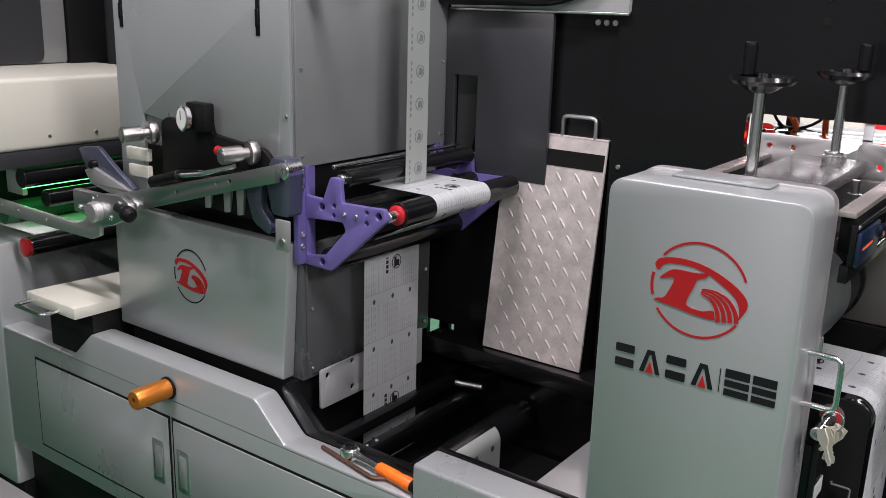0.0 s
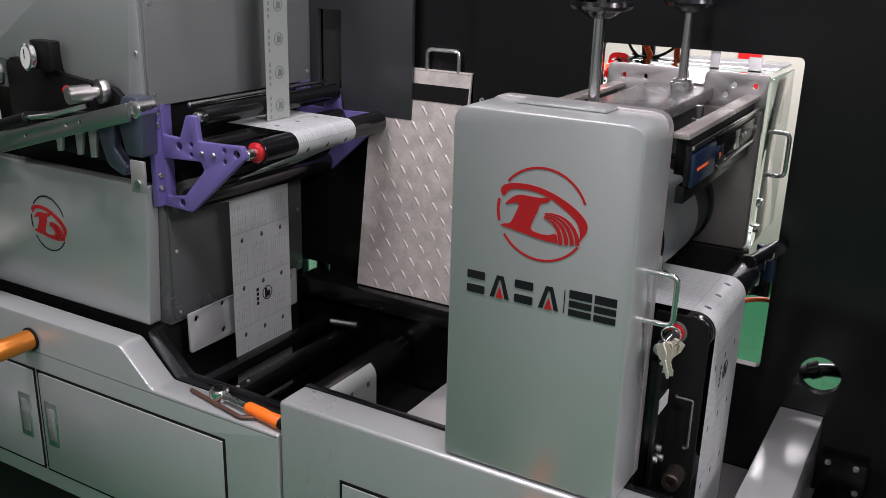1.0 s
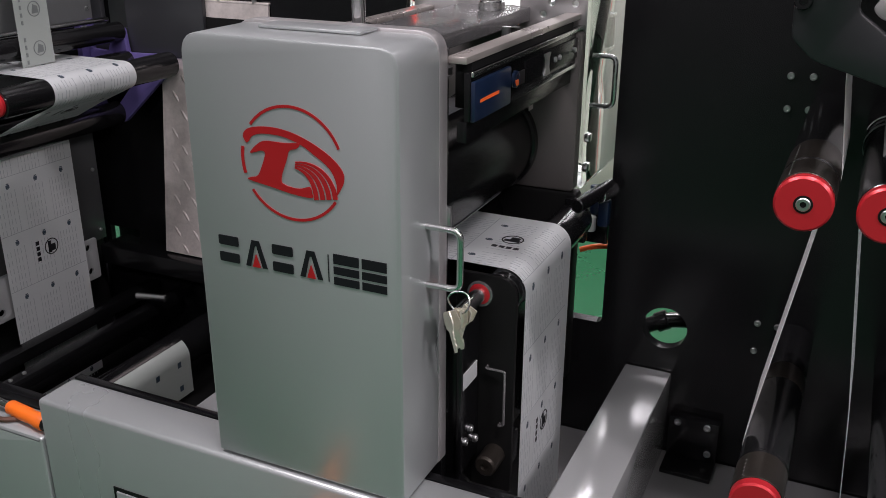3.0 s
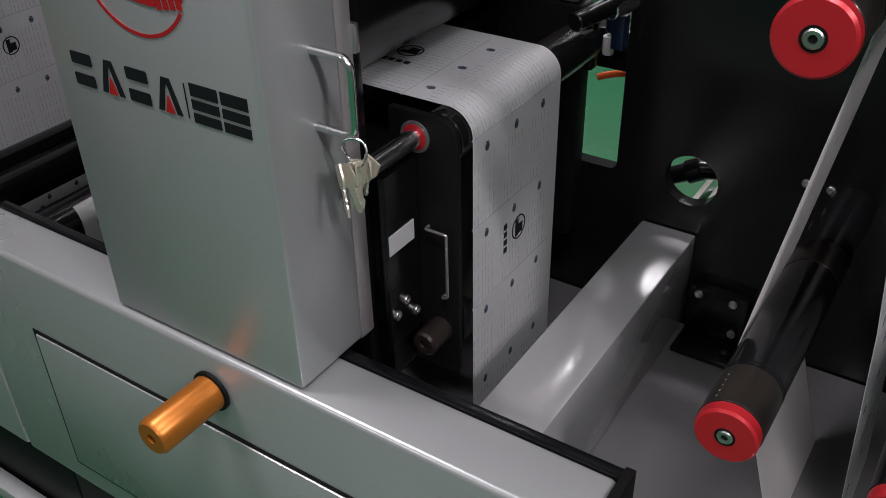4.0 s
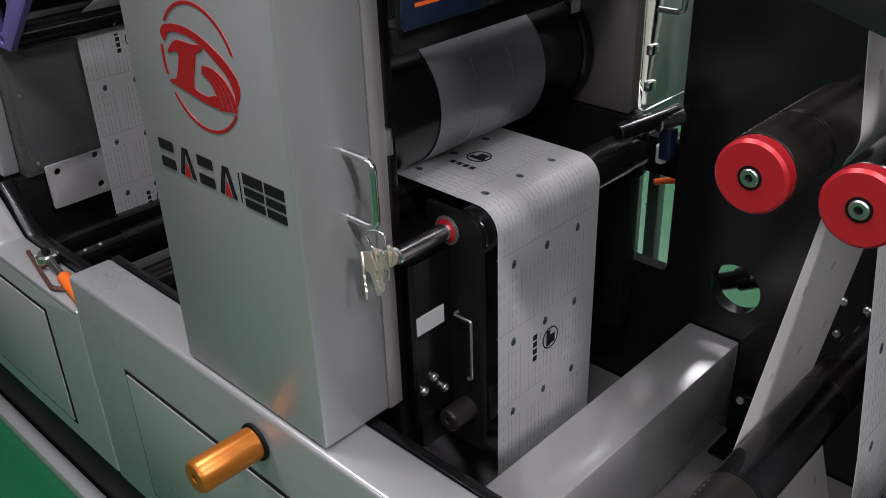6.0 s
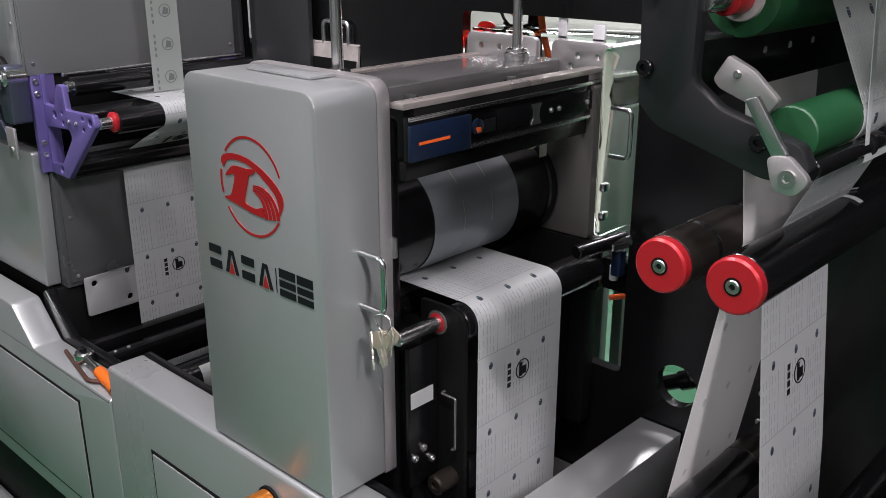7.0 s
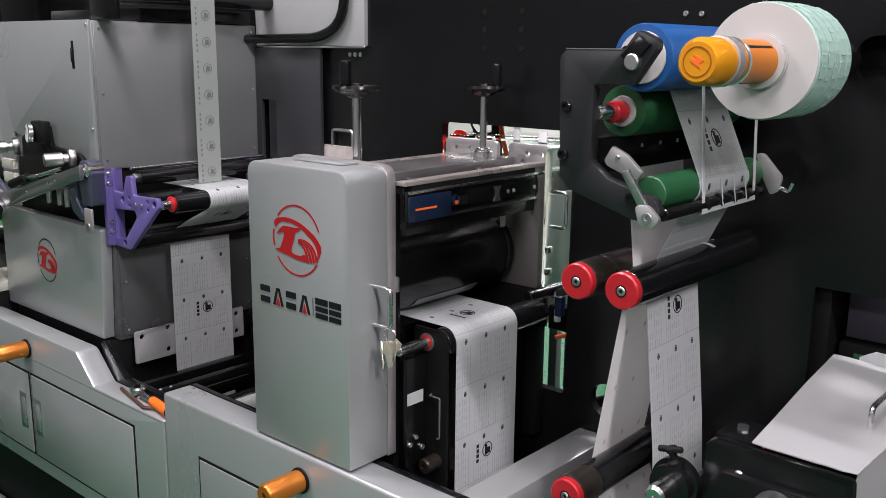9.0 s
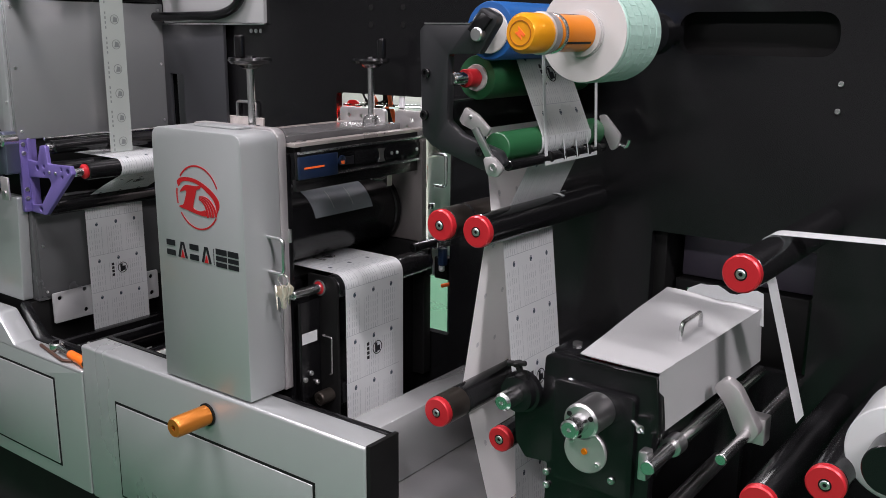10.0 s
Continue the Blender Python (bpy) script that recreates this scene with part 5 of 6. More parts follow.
    bm = bmesh.new()
    z = [0.937, 0.932, 0.938, 0.948]
    n = 8

    def grid(c00, c10, c11, c01, bulge):
        vs = [[None] * (n + 1) for _ in range(n + 1)]
        for i in range(n + 1):
            for j in range(n + 1):
                u, v = i / n, j / n
                p = c00.lerp(c10, u).lerp(c01.lerp(c11, u), v)
                p = p + Vector((0, 0, 1)) * bulge * (noise.noise(p * 9) + 0.4 * noise.noise(p * 23))
                vs[i][j] = bm.verts.new(p)
        for i in range(n):
            for j in range(n):
                bm.faces.new((vs[i][j], vs[i + 1][j], vs[i + 1][j + 1], vs[i][j + 1]))
    c = [Vector((x, y, zz)) for (x, y), zz in zip(top, z)]
    grid(c[0], c[1], c[2], c[3], 0.004)
    low = [Vector((0.541, 1.300, 0.825)), Vector((0.562, 1.745, 0.830))]
    grid(c[1], low[0], low[1], c[2], 0.0)
    bmesh.ops.remove_doubles(bm, verts=bm.verts[:], dist=0.0008)
    geom = bmesh.ops.solidify(bm, geom=bm.faces[:], thickness=0.0018)
    bmesh.ops.recalc_face_normals(bm, faces=bm.faces[:])
    part("sheet", bm, HOOD, l)
    part("front_rim", wire([(0.393, 1.297, 0.928), (0.536, 1.297, 0.926), (0.542, 1.297, 0.825)], 0.0022, 8, 0.006), BLACK, l)
    part("handle", wire([(0.503, 1.465, 0.936), (0.503, 1.465, 0.968), (0.502, 1.560, 0.968), (0.502, 1.560, 0.938)], 0.0042, 10, 0.014), CHROME, l)
    tape = bmesh.new()
    rng = random.Random(3)
    prev = None
    for k in range(13):
        u = k / 12
        a = Vector((0.40 + 0.155 * u, 1.748 + 0.004 * math.sin(9 * u), 0.950 + 0.016 * abs(math.sin(5 * u)) + rng.uniform(0, 0.006)))
        b = Vector((0.40 + 0.165 * u, 1.735, 0.926 - 0.02 * u + rng.uniform(-0.002, 0.002)))
        cur = (tape.verts.new(a), tape.verts.new(b))
        if prev:
            tape.faces.new((prev[0], cur[0], cur[1], prev[1]))
        prev = cur
    bmesh.ops.solidify(tape, geom=tape.faces[:], thickness=0.0015)
    part("crumpled_edge", tape, PAPER, l, "crumpled white edge")
    # clamp arm and rods behind the unit
    k = thing("web_guide", (0.62, 1.42, 0.85), "pale grey cast guide arm clamped on a steel rod", "web guide")
    arm = sheet(rounded([(0.565, 0.862), (0.585, 0.885), (0.610, 0.872), (0.655, 0.800), (0.636, 0.772), (0.612, 0.785), (0.590, 0.835)], 0.012), 1.47, 1.495, bevel=0.003)
    part("arm", arm, ALU, k)
    part("clamp_block", box(0.605, 0.655, 1.4955, 1.53, 0.765, 0.815, 0.004), ALU, k)
    part("rod", rod((0.63, 1.35, 0.79), (0.63, WALL, 0.79), 0.010, 16), CHROME, k)
    q = thing("shaft_stub", (0.555, 1.31, 0.8), "chrome shaft stub with a steel ring and clamp", "shaft stub")
    part("shaft", rod((0.553, 1.235, 0.797), (0.553, WALL, 0.797), 0.012, 20), CHROME, q)
    part("ring", turned((0, 1, 0), (0.553, 1.33, 0.797), [(0, 0.017), (0.012, 0.018), (0.028, 0.018), (0.03, 0.014)], 28), STEEL, q)
    part("clamp", box(0.530, 0.546, 1.250, 1.275, 0.765, 0.815, 0.003), STEEL, q)
    rolls = thing("rewind_roll", (0.86, WALL, 0.87), "white rewound label roll on a black shaft", "roll")
    part("roll", turned((0, 1, 0), (0.885, 1.36, 0.870), [(0, 0.05), (0.001, 0.073), (0.003, 0.075), (0.13, 0.075), (0.132, 0.05)], 64), PAPER, rolls)
    part("shaft", rod((0.885, 1.30, 0.870), (0.885, WALL, 0.870), 0.038, 32), BLACK, rolls)
    w = thing("strip_web", (0.66, 1.5, 1.0), "narrow white strip running over the red-capped roller", "strip")
    part("strip", ribbon([(0.90, 1.160), (0.653, 1.1493)] + arc(0.653, 1.118, 0.0312, 90, 195, 14) + [(0.645, 1.063), (0.712, 0.835)], 1.468, 1.511, 0.0006), PAPER, w)
    g = thing("guide_block", (0.36, 1.36, 0.92), "black block with a steel nut beside the hood", "guide block")
    part("block", box(0.33, 0.39, 1.3225, 1.40, 0.915, 0.925, 0.002), BLACK, g)
    part("nut", turned((0, 0, 1), (0.355, 1.36, 0.925), [(0, 0.009), (0.006, 0.009)], 6), STEEL, g)


# ---- print unit mechanism, tools, trough ----
def lever_mechanism():
    t = thing("ink_roller_lever", (-1.55, 1.22, 1.0), "bare steel lever linkage with chrome knobs and a dial gauge", "lever mechanism")
    bar = sheet([(-1.865, 1.020), (-1.775, 1.022), (-1.444, 1.116), (-1.318, 1.150), (-1.318, 1.186), (-1.443, 1.152), (-1.861, 1.047)], 1.205, 1.217, bevel=0.001, holes=[circle(-1.62, 1.088, 0.004, 10), circle(-1.49, 1.125, 0.004, 10), circle(-1.45, 1.136, 0.004, 10)])
    part("lever", bar, STEEL, t)
    part("pivot_boss", turned((0, -1, 0), (-1.315, 1.262, 1.172), [(0, 0.017), (0.040, 0.017), (0.043, 0.014), (0.043, 0.008), (0.038, 0.007)], 28), CHROME, t)
    part("pivot_block", sheet(rounded([(-1.350, 1.080), (-1.304, 1.080), (-1.300, 1.165), (-1.310, 1.194), (-1.350, 1.194), (-1.368, 1.150)], 0.008), 1.2245, 1.2635, bevel=0.003), BLUEGREY, t)
    part("strap", box(-1.335, -1.297, 1.218, 1.2245, 1.012, 1.075, 0.002), ALU, t)
    part("strap_screw", turned((0, -1, 0), (-1.315, 1.218, 1.030), [(0, 0.008), (0.003, 0.008), (0.003, 0.004)], 14), STEEL, t)
    hook = sheet(rounded([(-1.41, 1.150), (-1.375, 1.150), (-1.385, 1.090), (-1.350, 1.055), (-1.360, 1.035), (-1.405, 1.055), (-1.425, 1.110)], 0.012), 1.225, 1.245, bevel=0.002)
    part("hook", hook, BLUEGREY, t)
    for x in (-1.56, -1.50, -1.46):
        part("finger", sheet([(x, 1.115), (x + 0.025, 1.118), (x + 0.015, 1.062), (x + 0.002, 1.060)], 1.230, 1.238, bevel=0.001), ALU, t)
    hub = part("hub", sheet(rounded([(-1.912, 1.025), (-1.875, 1.050), (-1.80, 1.056), (-1.762, 1.040), (-1.762, 1.014), (-1.83, 0.984), (-1.875, 0.972), (-1.913, 0.988)], 0.012), 1.188, 1.2045, bevel=0.003), STEEL, t)
    part("hub_boss", turned((0, -1, 0), (-1.885, 1.1875, 1.008), [(0, 0.024), (0.016, 0.024), (0.020, 0.020), (0.020, 0.008)], 28), ALU, hub)
    screws(hub, [(-1.835, 1.188, 1.000), (-1.80, 1.188, 1.038), (-1.79, 1.188, 1.012)], (0, -1, 0), 0.006)
    part("link", sheet(rounded([(-1.976, 1.089), (-1.938, 1.099), (-1.797, 1.060), (-1.861, 1.043), (-1.952, 1.059)], 0.006), 1.2175, 1.229, bevel=0.002), ALU, t)
    part("rocker", sheet(rounded([(-2.013, 1.137), (-1.935, 1.146), (-1.864, 1.099), (-1.80, 1.062), (-1.852, 1.046), (-1.914, 1.059), (-1.986, 1.088)], 0.008), 1.2295, 1.243, bevel=0.002), BLUEGREY, t)
    part("rocker_screw", turned((0, -1, 0), (-1.945, 1.2295, 1.105), [(0, 0.010), (0.014, 0.010), (0.016, 0.007)], 16), BLACK, t)
    part("bearing_block", box(-2.013, -1.914, 1.206, 1.228, 0.985, 1.040, 0.004), STEEL, t)
    screws(t, [(-1.985, 1.206, 1.000), (-1.962, 1.206, 1.000), (-1.93, 1.206, 1.028)], (0, -1, 0), 0.006)
    part("ball_knob", turned((1, -0.2, -0.1), (-1.805, 1.185, 1.030), [(0, 0.010), (0.035, 0.010), (0.037, 0.013), (0.050, 0.018), (0.064, 0.017), (0.072, 0.008)], 20), MATTBLACK, t)
    part("side_grip", rod((-1.695, 1.20, 1.101), (-1.600, 1.20, 1.128), 0.012, 18), MATTBLACK, t)
    part("grip_rod", wire([(-1.600, 1.20, 1.128), (-1.535, 1.20, 1.139), (-1.448, 1.225, 1.165)], 0.005, 10, 0.02), CHROME, t)
    plate = sheet(rounded([(-1.72, 1.06), (-1.72, 1.225), (-1.70, 1.237), (-1.60, 1.222), (-1.60, 1.262), (-1.565, 1.268), (-1.555, 1.215), (-1.40, 1.200), (-1.375, 1.18), (-1.37, 1.05)], 0.008), 1.2500, 1.2636, bevel=0.001)
    part("black_plate", plate, MATTBLACK, t)
    part("gauge_block", box(-1.600, -1.540, 1.222, 1.2495, 1.222, 1.280, 0.004), MATTBLACK, t)
    gz = (-1.596, 1.221, 1.246)
    g = part("dial_gauge", turned((-0.25, -1, 0.05), gz, [(0, 0.027), (0.010, 0.027), (0.012, 0.024), (0.0105, 0.022)], 32), CHROME, t, "round dial gauge")
    part("dial", turned((-0.25, -1, 0.05), (gz[0] - 0.0026, gz[1] - 0.0105, gz[2] + 0.0005), [(0, 0.0225), (0.0008, 0.0225)], 28), GAUGEWHITE, g)
    part("pointer", box(gz[0] - 0.0045, gz[0] - 0.003, gz[1] - 0.0130, gz[1] - 0.0120, gz[2] - 0.002, gz[2] + 0.016, 0), INK, g)
    for x, z in ((-1.738, 1.200), (-1.418, 1.194)):
        k = part("adjusting_knob", turned((-0.35, -1, -0.05), (x, 1.249, z), [(0, 0.024), (0.008, 0.026), (0.016, 0.024), (0.018, 0.012), (0.030, 0.012), (0.032, 0.017), (0.074, 0.0175), (0.077, 0.014)], 32), KNURL, t, "knurled dark steel knob")
    part("shaft", rod((-1.66, 1.243, 1.12), (-1.40, 1.243, 1.15), 0.010, 16), BLACK, t)
    part("red_rod", rod((-1.53, 1.243, 1.185), (-1.47, 1.243, 1.180), 0.010, 14), RED, t)
    part("cream_block", box(-1.832, -1.755, 1.235, 1.2495, 1.132, 1.160, 0.003), CREAM, t)
    part("cream_block", box(-1.826, -1.755, 1.235, 1.2495, 1.094, 1.122, 0.003), CREAM, t)


def next_unit():
    t = thing("next_print_unit", (-2.3, 1.3, 0.63), "cream-hooded neighbouring print unit glowing green inside", "print unit")
    part("hood", box(-3.3, -2.30, 1.13, 1.745, 1.090, 1.275, 0.012, 3), CREAM, t)
    screws(t, [(-2.30, 1.329, 1.123), (-2.30, 1.467, 1.121)], (1, 0, 0), 0.005)
    part("hood_rail", box(-2.318, -2.304, 1.13, 1.745, 1.046, 1.0895, 0.002), PANELGREY, t)
    part("tower", box(-3.3, -2.69, 1.05, 1.645, 1.2755, 1.9, 0.012), GREYDARK, t)
    part("tower_window", sheet(rounded(rect(1.10, 1.562, 1.281, 1.515), 0.03), -2.689, -2.685, plane="yz"), PANELGREY, t)
    part("dark_column", box(-2.90, -2.68, 1.6455, 1.775, 1.2755, 1.9, 0.004), MATTBLACK, t)
    # Solid black box stands in for the unit's shaded inside.
    part("inner_shade_box", box(-3.3, -2.62, 1.26, 1.745, 0.44, 1.0895, 0.002), MATTBLACK, t)
    for x, z, r, y0, m in ((-2.33, 1.014, 0.026, 1.255, RUBBER), (-2.33, 0.950, 0.024, 1.320, RUBBER), (-2.30, 0.836, 0.026, 1.243, RUBBER), (-2.45, 0.90, 0.03, 1.26, GREENROLL)):
        part("roller", rod((x, y0, z), (x, 1.745, z), r, 28), m, t)
    part("roller_end", turned((0, -1, 0), (-2.30, 1.2425, 0.836), [(0, 0.025), (0.012, 0.025), (0.014, 0.02)], 24), RED, t, "red roller end cap")
    part("side_bracket", box(-2.46, -2.38, 1.285, 1.30, 0.955, 1.02, 0.004), ALU, t)
    part("uv_lamp", rod((-2.37, 1.28, 0.985), (-2.37, 1.74, 0.985), 0.008, 14), UVGLOW, t, "green glowing lamp tube")
    part("lit_web", box(-2.47, -2.295, 1.26, 1.735, 0.8665, 0.8685, 0), PAPERBACK, t)
    part("frame_arm", sheet(rounded([(-2.44, 0.960), (-2.024, 0.952), (-1.985, 0.965), (-1.966, 0.983), (-1.919, 0.985), (-1.924, 0.938), (-1.959, 0.923), (-2.44, 0.921)], 0.005), 1.213, 1.225, bevel=0.002), ALU, t)
    screws(t, [(-2.28, 1.213, 0.943), (-2.15, 1.213, 0.940), (-2.36, 1.213, 0.946)], (0, -1, 0), 0.004)
    p = thing("cream_cover_plate", (-2.05, 1.3, 0.7), "cream lid plate with a chrome handle on the base", "cover plate")
    part("plate", sheet([(-2.165, 1.150), (-1.955, 1.150), (-1.948, 1.40), (-2.14, 1.40)], 0.735, 0.765, plane="xy", bevel=0.004), CREAM, p)
    part("handle", wire([(-2.14, 1.150, 0.745), (-2.14, 1.105, 0.745), (-2.02, 1.105, 0.745), (-2.02, 1.150, 0.745)], 0.005, 10, 0.012), CHROME, p)
    part("support", box(-2.15, -1.96, 1.20, 1.39, 0.45, 0.7345, 0.002), MATTBLACK, p)
    s = thing("foot_step", (-1.9, 0.75, 0), "bare aluminium foot step on the floor before the base", "step")
    part("tread", box(-2.30, -1.78, 0.78, 1.00, 0.30, 0.34, 0.006), ALU, s)
    for x in (-2.25, -1.83):
        part("leg", box(x - 0.02, x + 0.02, 0.90, 0.98, 0.0, 0.2995, 0.004), STEEL, s)
    for x in (-2.25, -1.83):
        part("bolt", turned((0, 0, 1), (x, 0.96, 0.34), [(0, 0.012), (0.008, 0.012), (0.012, 0.008)], 6), CHROME, s)


def tools():
    z = 0.6155
    t = thing("ratchet_wrench", (-1.05, 1.215, z), "chrome ratchet wrench with an orange grip lying on the ledge", "wrench")
    hd, tip = Vector((-1.145, 1.228, z + 0.014)), Vector((-0.965, 1.203, z + 0.014))
    d = (tip - hd).normalized()
    part("head", turned((0, 0, 1), (hd.x, hd.y, z), [(0, 0.017), (0.004, 0.020), (0.022, 0.020), (0.026, 0.016)], 24), CHROME, t)
    part("shank", turned(d, hd + d * 0.015, [(0, 0.010), (0.02, 0.0065), (0.07, 0.006)], 16), CHROME, t)
    part("grip", turned(d, hd + d * 0.082, [(0, 0.008), (0.006, 0.012), (0.05, 0.0125), (0.06, 0.0115), (0.09, 0.0135), (0.096, 0.011)], 20), HANDLEORANGE, t, "orange plastic grip")
    part("grip_end", turned(d, hd + d * 0.178, [(0, 0.012), (0.010, 0.012), (0.012, 0.009)], 20), MATTBLACK, t)
    part("switch", box(hd.x - 0.010, hd.x + 0.006, hd.y - 0.006, hd.y + 0.006, z + 0.026, z + 0.032, 0.002), BLACK, t)
    h = thing("hex_key", (-1.1, 1.2, z), "rusty brown hex key lying on the ledge", "hex key")
    part("bar", wire([(-1.215, 1.222, z + 0.005), (-1.055, 1.190, z + 0.005), (-1.025, 1.212, z + 0.005)], 0.0045, 6, 0.012), RUST, h)


def trough():
    t = thing("trough_rollers", (-1.05, 1.5, 0.44), "black rollers and bars lying across the web trough", "trough roller")
    part("web_roller", rod((-1.08, 1.30, 0.53), (-1.08, WALL, 0.53), 0.0375, 32), RUBBER, t)
    part("idler", rod((-1.21, 1.29, 0.545), (-1.21, WALL, 0.545), 0.0225, 28), RUBBER, t)
    part("bar", box(-1.275, -1.245, 1.265, WALL, 0.575, 0.60, 0.003), BLACK, t)
    part("bar", box(-1.18, -1.155, 1.265, WALL, 0.58, 0.605, 0.003), BLACK, t)
    part("rear_shelf", box(-1.33, -0.63, 1.702, WALL, 0.655, 0.697, 0.003), BLACK, t)
    part("chrome_pin", rod((-1.19, 1.65, 0.625), (-1.12, 1.66, 0.628), 0.008, 14), CHROME, t)
    screws(t, [(-1.1675, 1.275 + 0.03 * k, 0.605) for k in range(3)], (0, 0, 1), 0.004)


def upper_box():
    t = thing("white_enclosure", (-1.1, WALL, 1.48), "pale grey enclosure with a black cable above the panel", "enclosure")
    part("case", box(-1.325, -0.876, 1.768, 2.1, 1.484, 1.78, 0.004), HOOD, t)
    part("lower_edge", box(-1.325, -0.874, 1.766, 1.776, 1.478, 1.4838, 0.001), CHROME, t)
    part("cable", wire([(-1.45, 1.74, 1.50), (-1.22, 1.745, 1.502), (-1.02, 1.75, 1.505), (-0.94, 1.752, 1.545), (-0.93, 1.755, 1.66), (-0.93, 1.764, 1.75)], 0.013, 12, 0.05), BLACK, t)


def behind():
    # Black box added behind the panel to block the view through the window.
    t = thing("window_view_blocker", (-1.1, 2.2, 0), "black box added behind the back panel to darken the window", "cabinet")
    part("body", box(-1.9, -0.82, 2.05, 2.6, 0.70, 1.14, 0.01), MATTBLACK, t)
    for x in (-1.85, -0.88):
        part("leg", box(x - 0.03, x + 0.03, 2.3, 2.36, 0.0, 0.6995, 0.004), MATTBLACK, t)
    part("top", box(-1.9, -0.82, 2.05, 2.6, 1.1405, 1.155, 0.003), GREYDARK, t)
    # White box added to fill the bright strip at the window's right edge.
    w = thing("bright_strip_box", (-0.62, 2.3, 0), "white box on legs, added for the window's bright strip", "cabinet")
    part("case", box(-0.76, -0.50, 2.12, 2.48, 0.74, 1.20, 0.006), WHITEBOX, w)
    for x in (-0.72, -0.66):
        for y in (2.14, 2.46):
            part("leg", box(x - 0.015, x + 0.015, y - 0.015, y + 0.015, 0.0, 0.7395, 0.002), GREYDARK, w)
    m = thing("bay_mechanism", (0.45, 1.88, 0.81), "purple-grey housing with a green clip in the dark bay", "mechanism")
    part("housing", box(0.335, 0.62, 1.875, 1.93, 0.945, 1.062, 0.003), BAYPURPLE, m)
    part("bracket", box(0.335, 0.62, 1.84, 1.93, 0.765, 0.944, 0.003), MATTBLACK, m)
    part("hook", wire([(0.455, 1.872, 0.975), (0.455, 1.866, 0.95), (0.475, 1.866, 0.944)], 0.005, 8, 0.008), MATTBLACK, m)
    part("green_clip", box(0.365, 0.395, 1.832, 1.8395, 0.915, 0.928, 0.002), GREENROLL, m, "green plastic clip")
    c = thing("cream_machine", (-0.4, 4.5, 0), "cream and pink machine housing standing further back", "machine")
    part("body", box(-1.6, 0.6, 4.2, 5.4, 0.0, 1.25, 0.03), CREAM, c)
    part("upper", box(-1.4, 0.2, 4.3, 5.2, 1.2505, 2.2, 0.03), WHITEBOX, c)
    part("pink_panel", box(-0.89, -0.79, 4.185, 4.1995, 0.60, 1.24, 0.004), HOSERED, c)
    g = thing("floor_grating", (-0.1, 2.6, 0), "steel floor grating behind the panel", "grating")
    for k in range(12):
        part("bar", box(-0.42 + k * 0.035, -0.405 + k * 0.035, 2.45, 2.95, 0.05, 0.09, 0.001), STEEL, g)
    for y in (2.46, 2.94):
        part("rail", box(-0.44, 0.0, y - 0.01, y + 0.01, 0.0, 0.0495, 0.001), STEEL, g)
    h = thing("air_hose", (-0.52, 1.84, 1.2), "orange air hoses looping behind the window", "hose")
    part("hose", wire([(-0.60, 1.83, 1.335), (-0.545, 1.85, 1.30), (-0.535, 1.86, 1.24), (-0.57, 1.85, 1.16), (-0.56, 1.9, 1.05)], 0.006, 10, 0.03), HOSE, h)
    part("hose", wire([(-0.48, 1.83, 1.335), (-0.49, 1.85, 1.28), (-0.47, 1.86, 1.2), (-0.50, 2.0, 1.10)], 0.006, 10, 0.03), HOSE, h)
    part("hose", wire([(-0.30, 1.83, 0.815), (-0.27, 1.84, 0.825), (-0.215, 1.83, 0.83)], 0.005, 10, 0.02), HOSE, h)
    part("cable", wire([(-0.60, 1.86, 1.34), (-0.585, 1.85, 1.285), (-0.55, 1.85, 1.27), (-0.50, 1.86, 1.29), (-0.47, 1.88, 1.34)], 0.003, 8, 0.03), MATTBLACK, h)
    part("cable", wire([(-0.57, 1.87, 1.34), (-0.555, 1.86, 1.26), (-0.52, 1.86, 1.24)], 0.003, 8, 0.03), MATTBLACK, h)
    part("post", box(-0.585, -0.562, 1.93, 1.95, 0.72, 1.50, 0.002), MATTBLACK, h)
    # Ring added and coloured red for the light around the indicator.
    part("red_glow_ring", sheet(rounded(rect(-0.616, -0.572, 1.235, 1.285), 0.018), 1.818, 1.822, holes=(circle(-0.594, 1.262, 0.012),)), HOSERED, h, "ring coloured red for the indicator's glow")
    part("indicator", rod((-0.604, 1.815, 1.257), (-0.604, 1.800, 1.257), 0.008, 16), REDGLOW, h, "small red glowing indicator")
    e = thing("pipe_elbow", (-0.10, 1.83, 0.69), "black pipe elbow behind the round hole", "pipe fitting")
    part("elbow", wire([(-0.20, 1.84, 0.67), (-0.14, 1.85, 0.70), (-0.10, 1.86, 0.703), (-0.05, 1.88, 0.69)], 0.014, 12, 0.02), BLACK, e)
    part("collar", rod((-0.155, 1.847, 0.692), (-0.135, 1.851, 0.702), 0.018, 14), BLACK, e)
    d = thing("belt_drive", (-1.27, 1.86, 0), "black drive belt before a grey guard plate behind the panel", "belt drive")
    part("guard_plate", box(-1.42, -1.12, 1.88, 1.89, 1.05, 1.42, 0.002), GREYDARK, d)
    part("stay", box(-1.42, -1.39, 1.891, 1.91, 0.0, 1.42, 0.002), MATTBLACK, d)
    part("belt", sheet([(-1.266, 1.36), (-1.244, 1.36), (-1.236, 1.24), (-1.262, 1.13), (-1.305, 1.13), (-1.275, 1.24)], 1.84, 1.846), MATTBLACK, d)
    part("belt_edge", sheet([(-1.246, 1.26), (-1.240, 1.26), (-1.262, 1.13), (-1.275, 1.13)], 1.838, 1.8395), ALU, d)
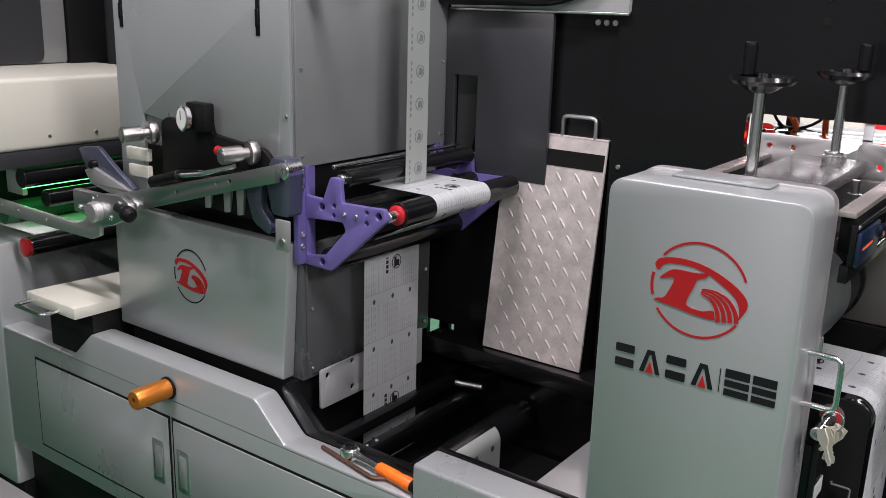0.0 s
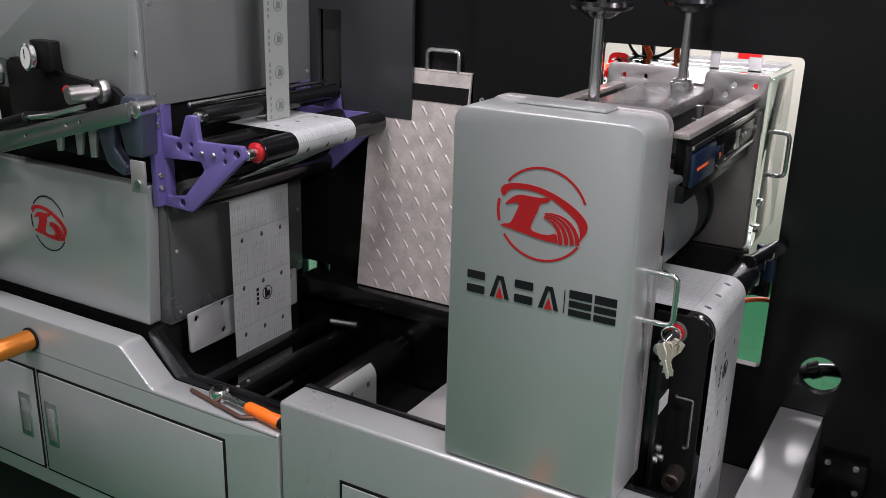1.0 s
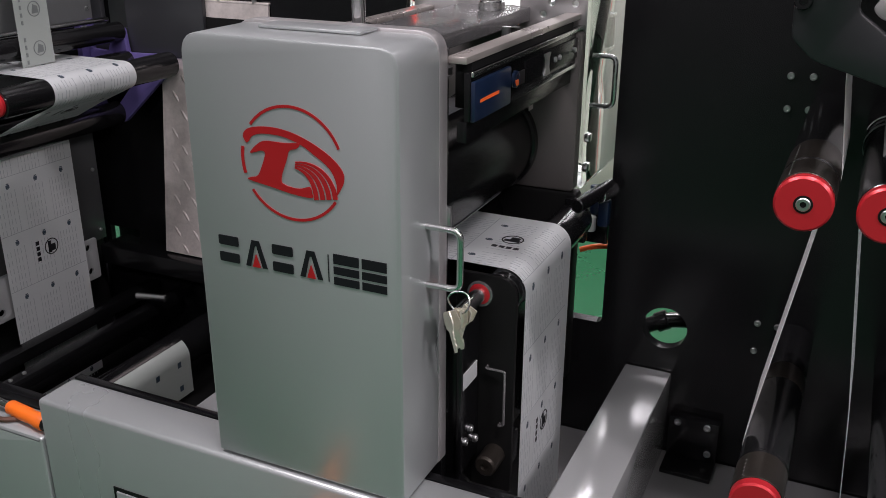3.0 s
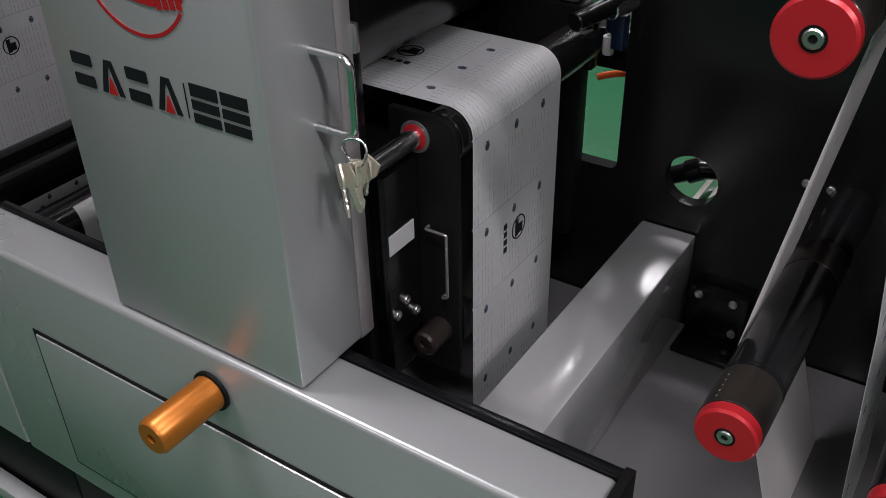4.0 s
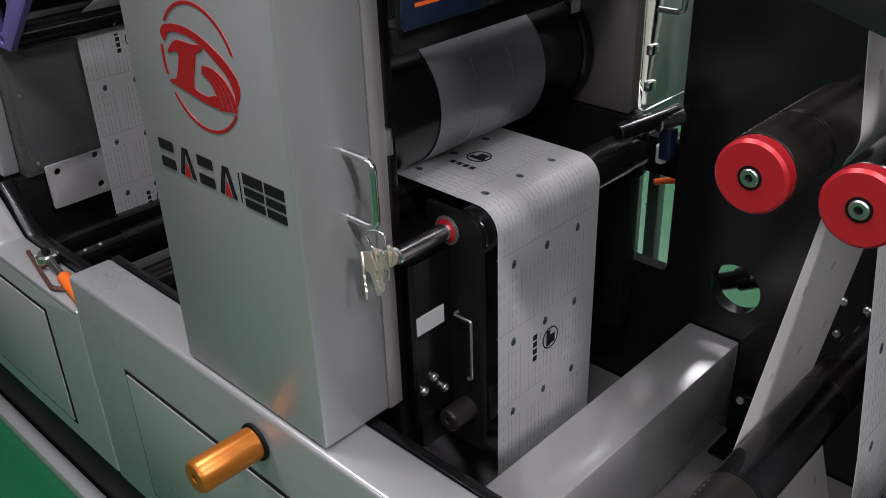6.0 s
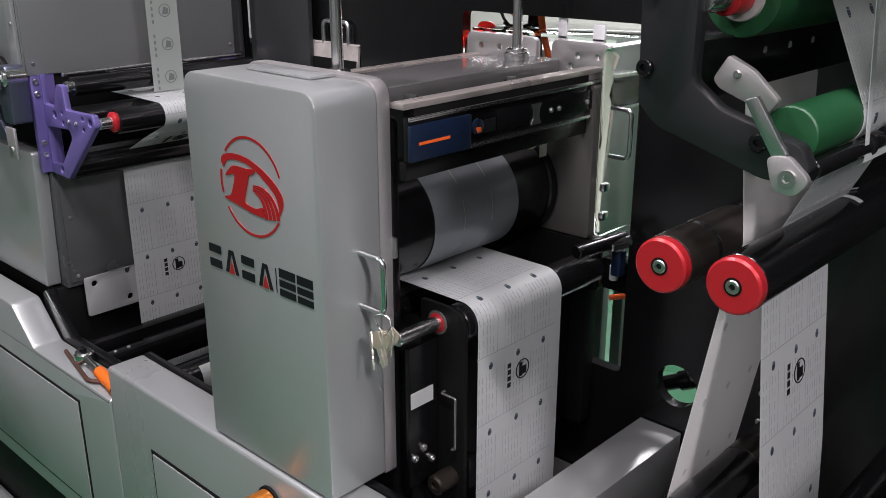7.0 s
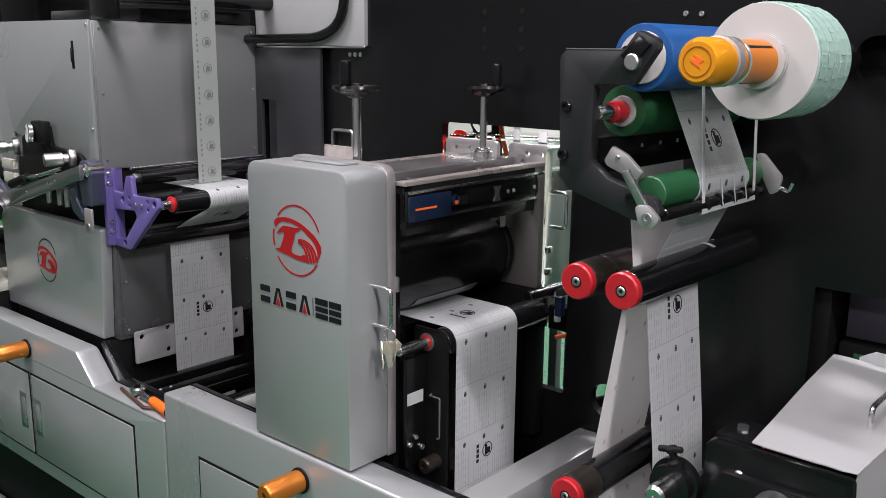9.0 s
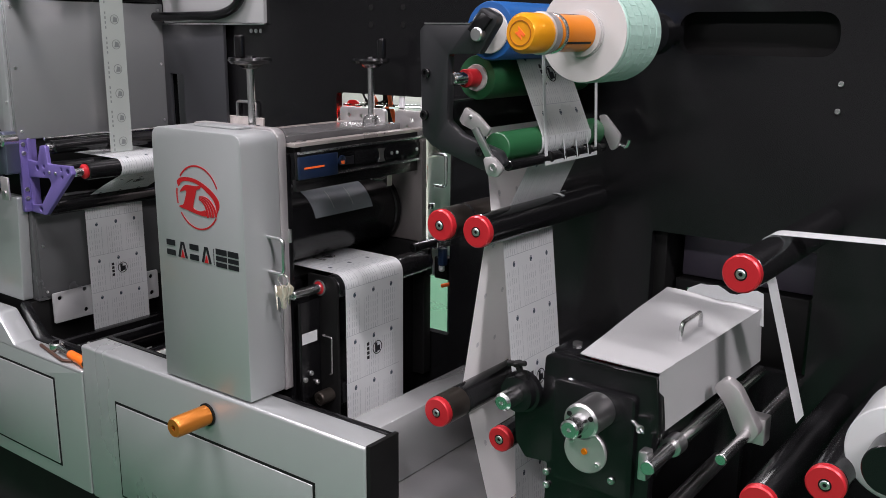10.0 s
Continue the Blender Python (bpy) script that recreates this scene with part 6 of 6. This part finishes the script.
    b = thing("sensor_box", (-0.28, 1.80, 0.86), "black sensor box with a blue plug beside the window", "sensor")
    part("case", box(-0.305, -0.245, 1.803, 1.84, 0.842, 0.90, 0.004), BLACK, b)
    part("blue_plug", rod((-0.268, 1.795, 0.90), (-0.268, 1.795, 0.95), 0.010, 14), BLUEPLASTIC, b)
    part("white_plug", rod((-0.272, 1.793, 0.868), (-0.272, 1.793, 0.895), 0.008, 12), WHITEBOX, b)


def film_marks():
    s = bpy.data.objects["film_strip"]
    for k in range(7):
        z = 1.150 + 0.068 * k
        ring = sheet(circle(1.532, z, 0.0135, 20), -1.2256, -1.2251, plane="yz", holes=(circle(1.532, z, 0.0118, 20),))
        sheet([(1.526, z - 0.008), (1.540, z - 0.007), (1.540, z + 0.004), (1.530, z + 0.008)], -1.2256, -1.2251, plane="yz", bm=ring)
        part("printed_ring", ring, FAINTINK, s)
        for j in range(4):
            part("caption_bar", box(-1.2256, -1.2251, 1.501, 1.505, z - 0.025 + 0.013 * j, z - 0.018 + 0.013 * j, 0), FAINTINK, s)


def build():
    hall()
    back_panel()
    bases()
    base_knob(-1.652)
    base_knob(-0.462, 0.633)
    die_cover()
    keys()
    handwheel(-0.462, 1.346, 1.395, 1.241, (-0.018, -0.012))
    handwheel(-0.432, 1.708, 1.388, 1.241, (0.026, 0.010))
    drum = die_station()
    acrylic_guard()
    tread_plate()
    print_unit()
    purple_carrier()
    web_plate()
    lever_mechanism()
    next_unit()
    upper_box()
    trough()
    tools()
    roller_group()
    lamination_bracket()
    chuck = reel()
    rewind_unit()
    behind()
    printed = printed_lines(*webs())
    film_marks()
    return drum, chuck, printed


DRUM, REEL, PRINTED = build()


def motions():
    walk(DRUM, [(k / 10, pose(-0.442, 1.34, 1.029, 0, drum_angle(k / 10), 0)) for k in range(101)])
    walk(REEL, [(k / 10, pose(0.322, WALL, 1.465, 0, 19.1 * k, 0)) for k in range(101)])
    for ob, line, feed, s0, home in PRINTED:
        run_piece(ob, line, feed, s0, home)


motions()
